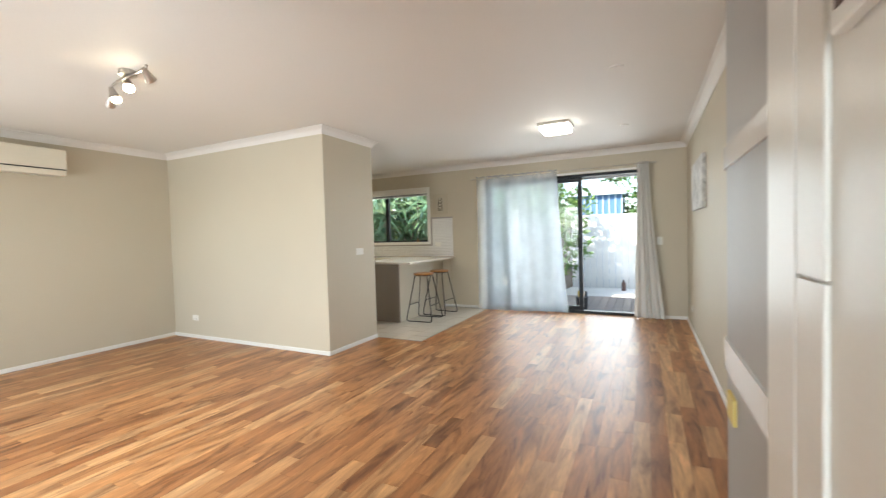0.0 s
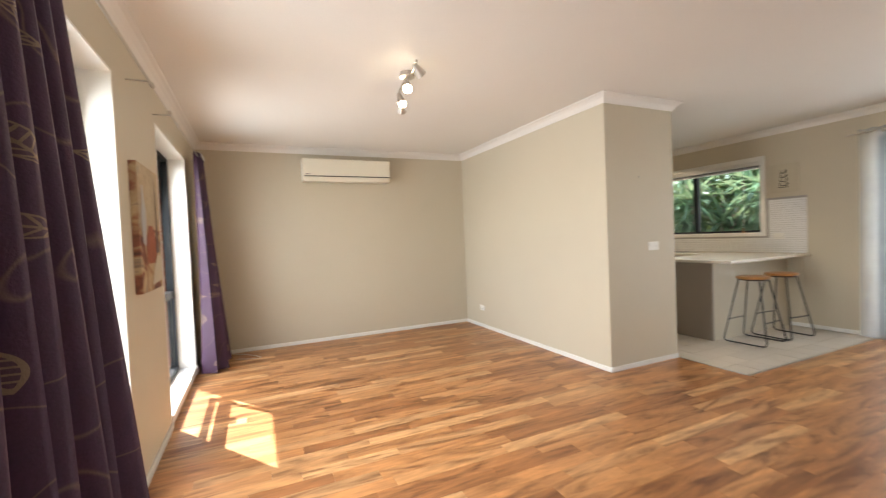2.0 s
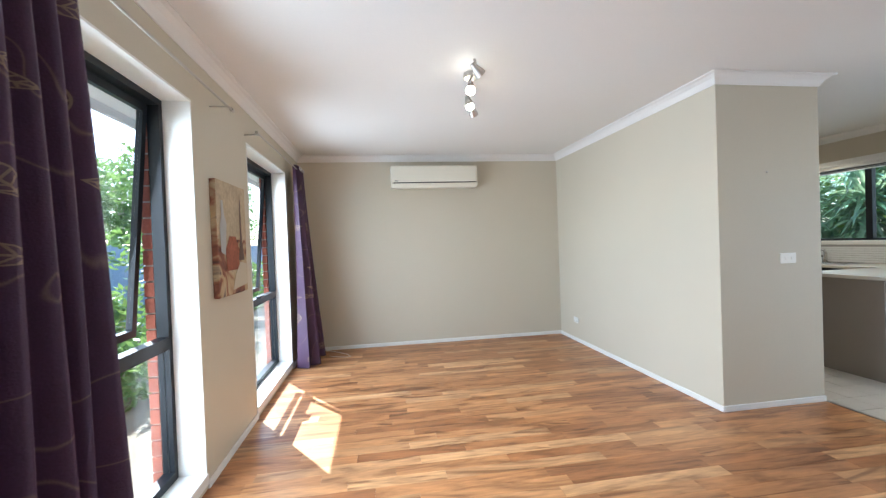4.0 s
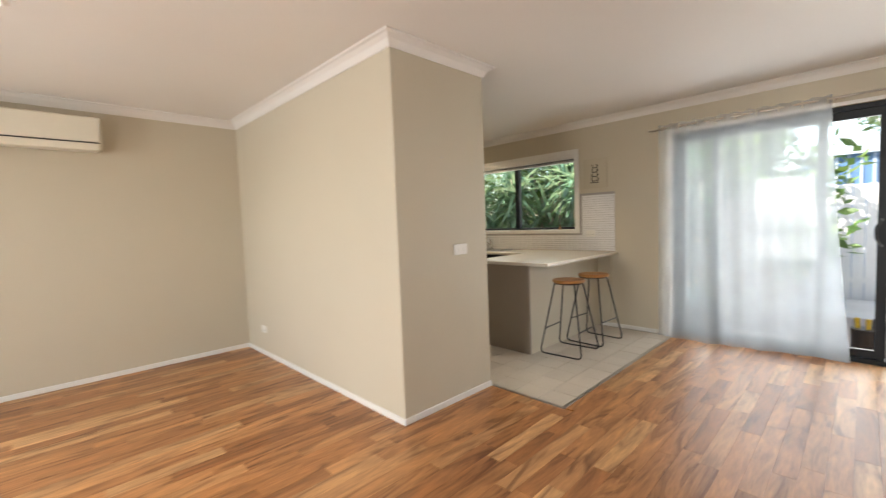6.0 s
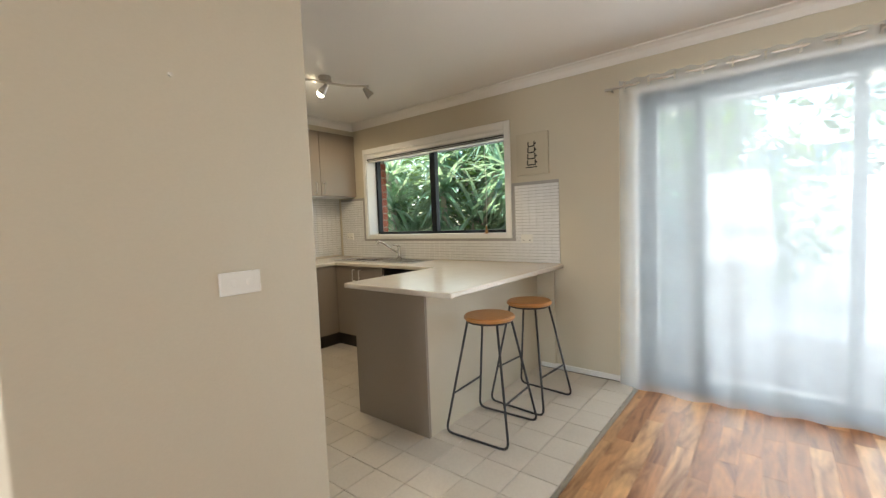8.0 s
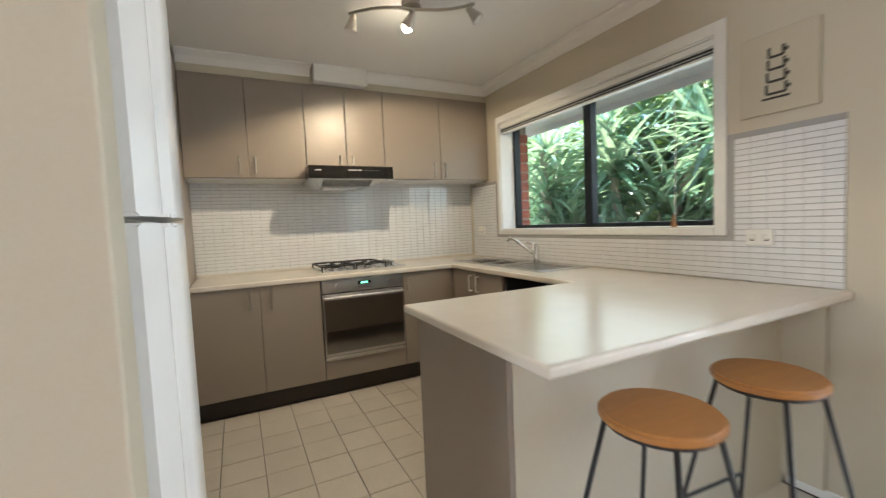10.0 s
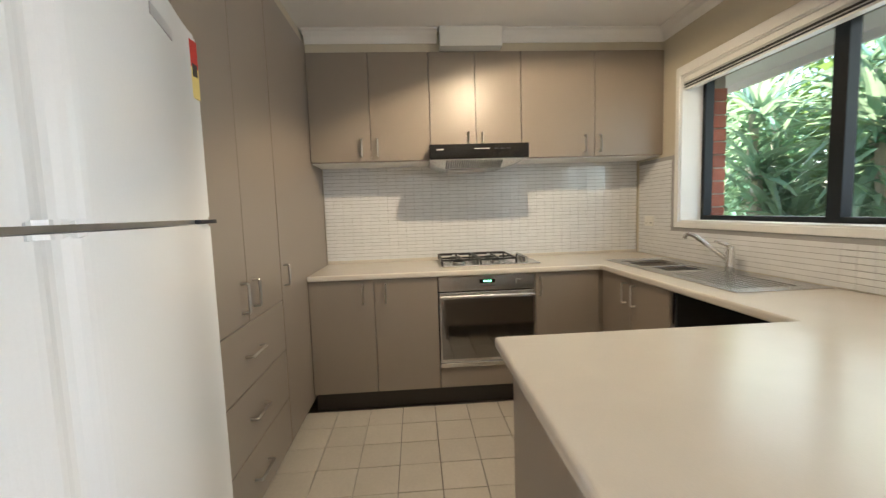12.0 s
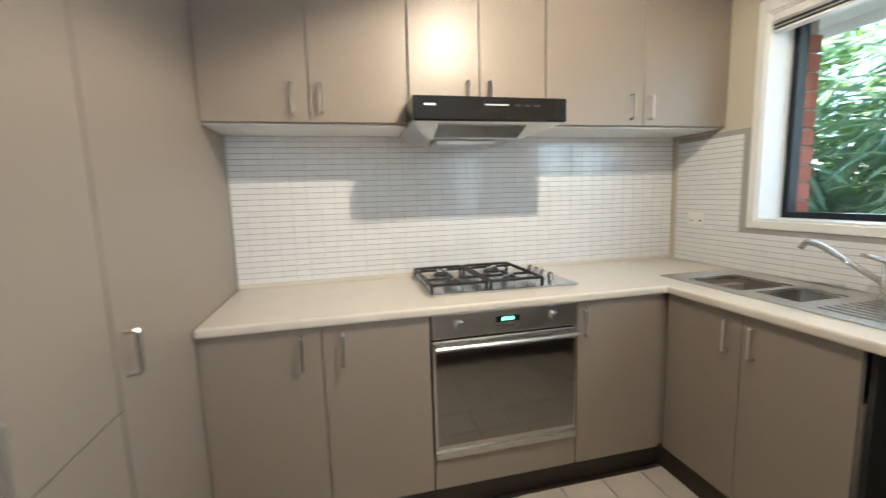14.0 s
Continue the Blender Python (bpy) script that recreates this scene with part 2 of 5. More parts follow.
SPLASH = mat("white_glazed_tile", (0.74, 0.745, 0.75), 0.09, vary=0.02, grain=25, bump=0.03, spread=0.025)
SPLASH_REST = mat("white_glazed_tiles", (0.74, 0.745, 0.75), 0.09, vary=0.02, grain=25, bump=0.03, spread=0.025, island=True)
TILE_GROUT = mat("tile_grout", (0.36, 0.35, 0.34), 0.9, grain=200, bump=0.1)
LAMINATE = mat("taupe_laminate", (0.275, 0.23, 0.188), 0.36, vary=0.05, size=2, grain=220, bump=0.015)
WORKTOP = mat("cream_laminate", (0.66, 0.61, 0.53), 0.22, vary=0.04, size=8, grain=260, bump=0.008)
PLINTH = mat("dark_plinth", (0.035, 0.028, 0.022), 0.5)
CHROME = mat("chrome", (0.75, 0.75, 0.74), 0.12, 1.0, vary=0.02)
STEEL = mat("brushed_steel", (0.58, 0.57, 0.55), 0.27, 1.0, vary=0.06, grain=90, stretch=(1, 0.05, 4), bump=0.02)
SATIN = mat("satin_nickel", (0.55, 0.52, 0.48), 0.3, 1.0, vary=0.03)
BLACKM = mat("black_metal", (0.018, 0.018, 0.02), 0.42, vary=0.15)
IRON = mat("cast_iron", (0.012, 0.012, 0.013), 0.55, vary=0.2, bump=0.1)
OVENGLASS = mat("oven_glass", (0.016, 0.013, 0.01), 0.05, vary=0.05, bump=0, spec=1.0, coat=1.0)
OVENGLASS.node_tree.nodes["Principled BSDF"].inputs["IOR"].default_value = 2.0
BLACKG = mat("black_glass", (0.012, 0.011, 0.01), 0.06, vary=0.05, bump=0)
ALU = mat("black_aluminium", (0.01, 0.013, 0.017), 0.4, vary=0.1, spec=0.3)
FRIDGE = mat("white_enamel", (0.8, 0.8, 0.79), 0.2, vary=0.015, grain=200, bump=0.012)
PLASTIC = mat("white_plastic", (0.76, 0.75, 0.71), 0.35, vary=0.02)
CREAM = mat("cream_plastic", (0.72, 0.68, 0.57), 0.35, vary=0.02)
# near black that stands in for the shade inside gaps and recesses
DARK = mat("gap_shade_black", (0.02, 0.02, 0.02), 0.8)
GREYP = mat("grey_enamel", (0.42, 0.42, 0.42), 0.5, vary=0.03)
SEATWOOD = mat("seat_wood", (0.44, 0.2, 0.06), 0.35, vary=0.16, size=9, grain=60, stretch=(1, 0.12, 1), bump=0.02)
SHEER = sheer_mat("sheer_voile")
LINEN = mat("white_curtain_cloth", (0.74, 0.73, 0.7), 0.85, vary=0.04, grain=250, bump=0.05)
PURPLE = damask_mat("purple_damask")
GLASS = glass_mat("window_glass")
FENCE = mat("pale_fence_steel", (0.86, 0.84, 0.8), 0.6, vary=0.08)
BLUEFENCE = mat("blue_grey_fence_steel", (0.2, 0.27, 0.38), 0.55, vary=0.06)
TIMBER = mat("weathered_fence_timber", (0.16, 0.13, 0.1), 0.85, vary=0.25, grain=50, stretch=(1, 1, 0.1), spread=0.25, bump=0.2)
DECK = mat("decking_timber", (0.36, 0.29, 0.24), 0.7, vary=0.15, grain=60, stretch=(1, 0.1, 1), spread=0.15, bump=0.1)
SHEDBLUE = mat("blue_shed_steel", (0.1, 0.2, 0.36), 0.5, vary=0.08)
PALEBLUE = mat("pale_shed_trim", (0.5, 0.58, 0.66), 0.5, vary=0.05)
BRICK = mat("red_brick", (0.33, 0.1, 0.06), 0.85, vary=0.2, size=12, grain=80, spread=0.18, bump=0.3)
MORTAR = mat("mortar", (0.4, 0.36, 0.31), 0.9, vary=0.1, bump=0.2)
SOFFIT = mat("soffit_paint", (0.72, 0.74, 0.78), 0.6, vary=0.03)
EARTH = mat("garden_ground", (0.2, 0.17, 0.12), 0.95, vary=0.3, size=2, grain=30, bump=0.5)
PAVE = mat("pale_paving", (0.72, 0.69, 0.63), 0.85, vary=0.12, size=2, grain=40, bump=0.2)
BARK = mat("pale_bark", (0.42, 0.37, 0.31), 0.9, vary=0.25, size=6, grain=30, stretch=(1, 1, 0.3), bump=0.5)
YUCCA = leaf_mat("yucca_leaf", (0.19, 0.34, 0.25), (0.46, 0.6, 0.34), 0.22)
YUCCA.node_tree.nodes["Principled BSDF"].inputs["Specular IOR Level"].default_value = 0.9
SHRUB = leaf_mat("shrub_leaf", (0.08, 0.155, 0.045), (0.28, 0.42, 0.1))
GUMLEAF = leaf_mat("tree_leaf", (0.07, 0.11, 0.05), (0.16, 0.24, 0.07))
PINKLEAF = leaf_mat("pink_flower", (0.5, 0.06, 0.12), (0.5, 0.08, 0.12))
REDM = mat("red_paint", (0.5, 0.03, 0.02), 0.5)
YELLOW = mat("yellow_plastic", (0.75, 0.5, 0.05), 0.45)
STICKER = mat("yellow_sticker", (0.75, 0.6, 0.2), 0.5)
PAPER = mat("beige_canvas", (0.53, 0.48, 0.37), 0.85, grain=300, bump=0.1)
INK = mat("dark_ink", (0.05, 0.045, 0.04), 0.8)
OCHRE = mat("ochre_paint", (0.45, 0.36, 0.24), 0.8, vary=0.25, size=6, grain=40)
RUSSET = mat("russet_paint", (0.28, 0.09, 0.05), 0.8, vary=0.35, size=14, grain=60)
WINE = mat("wine_brown_print", (0.11, 0.06, 0.05), 0.6, vary=0.2)
PAINTING = canvas_mat("russet_canvas", [(0.3, (0.05, 0.03, 0.03)), (0.42, (0.26, 0.1, 0.06)), (0.5, (0.42, 0.3, 0.17)), (0.6, (0.5, 0.4, 0.25)), (0.7, (0.13, 0.09, 0.09))], 5.5, 1.5)
PALEART = canvas_mat("pale_floral_canvas", [(0.35, (0.42, 0.42, 0.42)), (0.5, (0.75, 0.75, 0.74)), (0.62, (0.55, 0.56, 0.58))], 7, 1.0)
BULB = glow_mat("lit_bulb", (1.0, 0.85, 0.6), 15)
DIFFUSER = glow_mat("lit_diffuser", (1.0, 0.93, 0.82), 4)
CLOCK = glow_mat("green_digits", (0.1, 1.0, 0.4), 1.2)

# ---- helpers for building ----
AT = {}


def thing(name, at, label, category, group="", kind=""):
    ob = new(name)
    ob.location, ob.empty_display_size = at, 0.05
    AT[ob.name] = Vector(at)
    return tagged(ob, label, category, group, kind)


def mesh_of(name, bm, material, smooth=False):
    me = bpy.data.meshes.new(name)
    bmesh.ops.recalc_face_normals(bm, faces=bm.faces)
    bm.to_mesh(me)
    bm.free()
    me.materials.append(material)
    if smooth:
        for p in me.polygons:
            p.use_smooth = True
    return me


def part(name, bm, material, parent, label="", smooth=False):
    """One mesh, in world metres, under a thing or a part."""
    ob = new(name, mesh_of(name, bm, material, smooth))
    ob.parent = parent
    ob.matrix_parent_inverse = Matrix.Translation(AT.get(parent.name, Vector((0, 0, 0)))).inverted()
    return tagged(ob, label)


def solo(name, bm, material, label, category, kind="", smooth=False, group=""):
    return tagged(new(name, mesh_of(name, bm, material, smooth)), label, category, group, kind)


def box(bm, x0, y0, z0, x1, y1, z1, bevel=0.0, seg=2):
    r = bmesh.ops.create_cube(bm, size=1)
    vs = r["verts"]
    bmesh.ops.scale(bm, vec=(abs(x1 - x0), abs(y1 - y0), abs(z1 - z0)), verts=vs)
    bmesh.ops.translate(bm, vec=((x0 + x1) / 2, (y0 + y1) / 2, (z0 + z1) / 2), verts=vs)
    if bevel:
        es = list({e for v in vs for e in v.link_edges})
        bmesh.ops.bevel(bm, geom=es, offset=bevel, segments=seg, profile=0.5, affect="EDGES")
    return bm


def B(*a, **k):
    return box(bmesh.new(), *a, **k)


def tube(bm, pts, r, seg=10, caps=True):
    """A round rod along the points, with mitred bends."""
    pts = [Vector(p) for p in pts]
    rings = []
    side = None
    for i, p in enumerate(pts):
        d = (pts[min(i + 1, len(pts) - 1)] - pts[max(i - 1, 0)]).normalized()
        if side is None:
            side = d.cross(Vector((0, 0, 1)) if abs(d.z) < 0.9 else Vector((1, 0, 0))).normalized()
        side = (side - d * side.dot(d)).normalized()
        up = d.cross(side)
        rr = r[i] if isinstance(r, (list, tuple)) else r
        rings.append([bm.verts.new(p + side * math.cos(a) * rr + up * math.sin(a) * rr) for a in (2 * math.pi * j / seg for j in range(seg))])
    for a, b in zip(rings, rings[1:]):
        for j in range(seg):
            bm.faces.new((a[j], a[(j + 1) % seg], b[(j + 1) % seg], b[j]))
    if caps:
        bm.faces.new(rings[0][::-1])
        bm.faces.new(rings[-1])
    return bm


def T(pts, r, seg=10):
    return tube(bmesh.new(), pts, r, seg)


def bend(pts, r=0.04, n=4):
    """Round the inner corners of a polyline."""
    pts = [Vector(p) for p in pts]
    out = [pts[0]]
    for a, b, c in zip(pts, pts[1:], pts[2:]):
        p, q = b + (a - b).normalized() * r, b + (c - b).normalized() * r
        out += [(1 - t) ** 2 * p + 2 * t * (1 - t) * b + t * t * q for t in (i / n for i in range(n + 1))]
    return out + [pts[-1]]


def slab(us, vs, holes, w0, w1, to, bevel=0.0):
    """A slab on the grid lines us, vs without the cells inside the holes, from w0 to w1; to(u, v, w) gives the place."""
    bm = bmesh.new()
    us, vs = sorted(set(us)), sorted(set(vs))
    keep = set()
    for i in range(len(us) - 1):
        for j in range(len(vs) - 1):
            cu, cv = (us[i] + us[i + 1]) / 2, (vs[j] + vs[j + 1]) / 2
            if not any(a < cu < b and c < cv < d for a, b, c, d in holes):
                keep.add((i, j))
    pts = {}

    def v(i, j, w):
        if (i, j, w) not in pts:
            pts[i, j, w] = bm.verts.new(to(us[i], vs[j], w))
        return pts[i, j, w]
    for i, j in keep:
        for w in (w0, w1):
            bm.faces.new([v(a, b, w) for a, b in ((i, j), (i + 1, j), (i + 1, j + 1), (i, j + 1))])
        for (di, dj), (a, b) in (((-1, 0), ((i, j), (i, j + 1))), ((1, 0), ((i + 1, j), (i + 1, j + 1))), ((0, -1), ((i, j), (i + 1, j))), ((0, 1), ((i, j + 1), (i + 1, j + 1)))):
            if (i + di, j + dj) not in keep:
                bm.faces.new([v(*a, w0), v(*b, w0), v(*b, w1), v(*a, w1)])
    bmesh.ops.recalc_face_normals(bm, faces=bm.faces)
    if bevel:
        es = [e for e in bm.edges if len(e.link_faces) == 2 and e.calc_face_angle(0) > 1]
        bmesh.ops.bevel(bm, geom=es, offset=bevel, segments=3, profile=0.5, affect="EDGES")
    return bm


def holed_wall(u0, u1, z0, z1, holes, w0, w1, axis):
    us = [u0, u1] + [h[i] for h in holes for i in (0, 1)]
    vs = [z0, z1] + [h[i] for h in holes for i in (2, 3)]
    return slab(us, vs, holes, w0, w1, (lambda u, v, w: (u, w, v)) if axis == "y" else (lambda u, v, w: (w, u, v)))


def disc(bm, c, r, h, axis="z", seg=24, r2=None):
    m = {"z": Matrix(), "x": Matrix.Rotation(math.pi / 2, 4, "Y"), "y": Matrix.Rotation(-math.pi / 2, 4, "X")}[axis]
    bmesh.ops.create_cone(bm, cap_ends=True, segments=seg, radius1=r, radius2=r if r2 is None else r2, depth=h, matrix=Matrix.Translation(c) @ m)
    return bm


def D(*a, **k):
    return disc(bmesh.new(), *a, **k)


# ---- the shell ----
XL, XR, YF, YB, H = -5.68, 0.672, -0.045, 6.6, 2.47
XK = -5.80
W1, W2 = (-2.70, -1.36, 0.06, 2.15), (-4.96, -3.64, 0.06, 2.15)
KWIN = (-5.27, -3.40, 1.15, 2.10)
SLIDE = (-2.30, 0.14, 0.0, 2.15)


def structure(name, bm, material, label, category="wall"):
    return solo(name, bm, material, label, category, "structure")


front = structure("wall_front", holed_wall(XL - 0.1, -0.14, 0, H, [W1, W2], YF, YF - 0.2, "y"), WALL, "beige painted front wall with two tall window openings")
structure("wall_back", holed_wall(XK - 0.15, XR + 0.15, 0, H, [KWIN, SLIDE], YB, YB + 0.2, "y"), WALL, "beige painted back wall with kitchen window and sliding door openings")
structure("wall_left", B(XL - 0.12, YF, 0, XL, 3.40, H), WALL, "beige painted living room wall below the air conditioner")
structure("wall_kitchen", B(XK - 0.15, 3.5, 0, XK, YB, H), WALL, "beige painted kitchen wall behind the wall cupboards")
structure("wall_right", B(XR, 2.2, 0, XR + 0.15, YB, H), WALL, "beige painted side wall with a small canvas")
structure("wall_nib", slab([XL - 0.12, -3.03, -2.93], [3.40, 3.50, 4.276], [(-9, -3.03, 3.5, 9)], 0, H, lambda u, v, w: (u, v, w), 0.006), WALL, "beige painted nib wall between living room and kitchen")
structure("wall_entry", B(0.46, -1.7, 0, 0.82, 1.29, H), TRIM, "white painted entry cupboard wall")
structure("wall_entry_left", B(-0.24, -1.7, 0, -0.14, YF, H), WALL, "beige painted entry hall wall")
structure("wall_entry_end", holed_wall(-0.24, 0.82, 0, H, [(-0.12, 0.44, 0, 2.05)], -1.8, -1.7, "y"), WALL, "beige painted wall closing the entry hall")
structure("door_jamb", B(-0.14, -0.12, 0, -0.112, 0.042, H - 0.3, bevel=0.004), GREYP, "grey painted door jamb at the entry", "door frame")
structure("ceiling_entry", B(-0.24, -1.8, H, XR + 0.15, YF - 0.2, H + 0.1), CEIL, "white ceiling of the entry hall", "ceiling")
structure("ceiling", B(XK - 0.15, YF - 0.2, H, XR + 0.15, YB + 0.2, H + 0.1), CEIL, "flat white plaster ceiling with soft sheen", "ceiling")
structure("floor_entry", B(-0.24, -1.8, -0.12, XR + 0.15, YF - 0.2, -0.002), PLANK_REST, "timber-look floor of the entry hall", "floor")
sub = structure("floor", B(XK - 0.15, YF - 0.2, -0.12, XR + 0.15, YB + 0.18, -0.012), GROUT, "honey brown timber-look laminate floor in narrow strips", "floor")


def cornice(bm, p, q, inward, m0=-1, m1=-1):
    """A cove cornice along a wall from p to q; inward points into the room."""
    prof = [(0, -0.075), (0.008, -0.075), (0.014, -0.06), (0.03, -0.034), (0.056, -0.014), (0.078, -0.008), (0.08, 0.0), (0, 0)]
    ends = []
    p, q, w = Vector((*p, H)), Vector((*q, H)), Vector((*inward, 0))
    d = (q - p).normalized()
    for c, s in ((p, -m0), (q, m1)):
        ends.append([bm.verts.new(c + w * a + Vector((0, 0, b - 0.001)) + d * s * a) for a, b in prof])
    for i in range(len(prof)):
        j = (i + 1) % len(prof)
        bm.faces.new((ends[0][i], ends[0][j], ends[1][j], ends[1][i]))
    bm.faces.new(ends[0])
    bm.faces.new(ends[1][::-1])


def skirting(bm, p, q, inward):
    (x0, y0), (x1, y1), (ix, iy) = p, q, inward
    box(bm, min(x0, x1, x0 + ix * 0.014), min(y0, y1, y0 + iy * 0.014), 0, max(x0, x1, x0 + ix * 0.014), max(y0, y1, y0 + iy * 0.014), 0.045, bevel=0.004, seg=1)


RUNS = [((XL, YF), (XL, 3.4), (1, 0)), ((XL, 3.4), (-2.93, 3.4), (0, -1), -1, 1), ((-2.93, 3.4), (-2.93, 4.276), (1, 0), 1, 1), ((-2.93, 4.276), (-3.03, 4.276), (0, 1), 1, 0),
        ((XL, YF), (-0.14, YF), (0, 1)), ((-5.473, 4.152), (-5.473, 5.022), (1, 0), 0, 0), ((-5.473, 5.462), (-5.473, YB), (1, 0), 0, -1), ((-5.473, YB), (XR, YB), (0, -1)), ((XR, 2.2), (XR, YB), (-1, 0))]
for i, (p, q, w, *mitre) in enumerate(RUNS):
    bm = bmesh.new()
    cornice(bm, p, q, w, *mitre)
    structure("trim_cornice_%d" % (i + 1), bm, CEIL, "white plaster cove cornice", "cornice")
SKIRTS = [((XL, YF), (XL, 3.4), (1, 0)), ((XL, 3.4), (-2.916, 3.4), (0, -1)), ((-2.93, 3.4), (-2.93, 4.276), (1, 0)),
          ((-3.64, YF), (-2.70, YF), (0, 1)), ((-1.36, YF), (-0.14, YF), (0, 1)), ((-5.66, YF), (-4.96, YF), (0, 1)),
          ((-3.09, YB), (-2.30, YB), (0, -1)), ((0.14, YB), (XR, YB), (0, -1)), ((XR, 2.2), (XR, YB - 0.015), (-1, 0))]
for i, (p, q, w) in enumerate(SKIRTS):
    bm = bmesh.new()
    skirting(bm, p, q, w)
    structure("baseboard_%d" % (i + 1), bm, TRIM, "thin white painted skirting board", "skirting")
structure("trim_tile_edge", slab([-2.93, -2.305, -2.285], [4.27, 4.29, YB - 0.02], [(-9, -2.305, 4.29, 9)], -0.01, 0.004, lambda u, v, w: (u, v, w)), SATIN, "thin metal trim where tiles meet laminate", "floor trim")

# ---- windows and doors ----


def pane(win, x0, x1, y, z0, z1, name="pane"):
    p = part(name, B(x0, y - 0.003, z0, x1, y + 0.003, z1), GLASS, win)
    p.visible_shadow = False
    return p


def bars(bm, x0, x1, y0, y1, z0, z1, w):
    box(bm, x0, y0, z0, x0 + w, y1, z1)
    box(bm, x1 - w, y0, z0, x1, y1, z1)
    box(bm, x0 + w, y0, z0, x1 - w, y1, z0 + w)
    box(bm, x0 + w, y0, z1 - w, x1 - w, y1, z1)
    return bm


def front_window(name, o, label):
    x0, x1, z0, z1 = o
    win = thing(name, ((x0 + x1) / 2, -0.2, z0), label, "window", kind="structure")
    ya, yb = -0.245, -0.185
    bm = bars(bmesh.new(), x0, x1, ya, yb, z0 + 0.03, z1, 0.045)
    box(bm, x0 + 0.045, ya, 0.80, x1 - 0.045, yb, 0.865)
    part("window_frame", bm, ALU, win, "black aluminium window frame")
    part("window_sill", B(x0, -0.26, z0 - 0.03, x1, YF + 0.012, z0 + 0.03, bevel=0.006), TRIM, win, "white painted sill")
    bm = bmesh.new()
    for a, b in ((x0, x0 + 0.012), (x1 - 0.012, x1)):
        box(bm, a, yb + 0.001, z0 + 0.03, b, YF + 0.003, z1 - 0.012)
    box(bm, x0, yb + 0.001, z1 - 0.012, x1, YF + 0.003, z1)
    part("reveal", bm, TRIM, win, "white painted reveal lining")
    pane(win, x0 + 0.045, x1 - 0.045, -0.215, z0 + 0.075, 0.80)
    # awning sash, pushed open at the foot
    sash = bars(bmesh.new(), x0 + 0.05, x1 - 0.05, -0.03, 0.0, -1.225, 0, 0.04)
    glass = box(bmesh.new(), x0 + 0.09, -0.018, -1.185, x1 - 0.09, -0.012, -0.04)
    tilt = Matrix.Translation((0, -0.235, z1 - 0.05)) @ Matrix.Rotation(radians(-5), 4, "X")
    for b in (sash, glass):
        b.transform(tilt)
    s = part("sash", sash, ALU, win, "black awning sash pushed open")
    g = part("sash_pane", glass, GLASS, s)
    g.visible_shadow = False
    part("winder", B((x0 + x1) / 2 - 0.06, -0.19, 0.865, (x0 + x1) / 2 + 0.06, -0.15, 0.89, bevel=0.006), BLACKM, win)
    return win


front_window("window_1", W1, "tall black aluminium window with open awning sash above")
front_window("window_2", W2, "tall black aluminium window beside the purple curtain")

kx0, kx1, kz0, kz1 = KWIN
kw = thing("window_3", (-4.35, 6.75, kz0), "black aluminium sliding kitchen window with white timber surround", "window", kind="structure")
part("window_frame", bars(bmesh.new(), kx0, kx1, 6.745, 6.80, kz0, kz1, 0.04), ALU, kw, "black aluminium frame")
bm = bmesh.new()
box(bm, -4.40, 6.735, kz0 + 0.04, -4.33, 6.79, kz1 - 0.04)
part("mullion", bm, ALU, kw)
pane(kw, kx0 + 0.04, -4.40, 6.775, kz0 + 0.04, kz1 - 0.04)
pane(kw, -4.33, kx1 - 0.04, 6.76, kz0 + 0.04, kz1 - 0.04)
bm = bmesh.new()
for a in ((kx0 - 0.035, 1.115, kx0 + 0.004, 2.155), (kx1 - 0.004, 1.115, kx1 + 0.055, 2.155), (kx0 + 0.004, 1.115, kx1 - 0.004, kz0 + 0.004), (kx0 + 0.004, kz1 - 0.004, kx1 - 0.004, 2.155)):
    box(bm, a[0], YB - 0.014, a[1], a[2], YB, a[3], bevel=0.003, seg=1)
part("architrave", bm, TRIM, kw, "white painted timber surround")
bm = bmesh.new()
for a in ((kx0, kz0, kx0 + 0.012, kz1), (kx1 - 0.012, kz0, kx1, kz1), (kx0 + 0.012, kz0, kx1 - 0.012, kz0 + 0.012), (kx0 + 0.012, kz1 - 0.012, kx1 - 0.012, kz1)):
    box(bm, a[0], YB + 0.001, a[1], a[2], 6.744, a[3])
part("reveal", bm, TRIM, kw, "white painted reveal lining")

blind = thing("venetian_blind", (-4.35, 6.63, 2.0), "raised venetian blind bunched at the window head", "blind")
part("headrail", B(kx0 + 0.015, 6.605, 2.052, kx1 - 0.015, 6.655, 2.086, bevel=0.003), TRIM, blind)
for i in range(5):
    z = 2.046 - i * 0.006
    part("slat", B(kx0 + 0.02, 6.607, z - 0.0015, kx1 - 0.02, 6.653, z + 0.0015), BLACKM if i % 3 else TRIM, blind)
part("bottom_rail", B(kx0 + 0.02, 6.607, 2.004, kx1 - 0.02, 6.653, 2.016, bevel=0.003), PLASTIC, blind)
part("cord", T([(-3.62, 6.6, 2.05), (-3.61, 6.6, 1.6), (-3.615, 6.598, 1.22)], 0.0025, 5), PLASTIC, blind)
part("tassel", T([(-3.615, 6.59, 1.23), (-3.615, 6.59, 1.16)], [0.006, 0.016], 8), SEATWOOD, blind, "small wooden cord tassel")

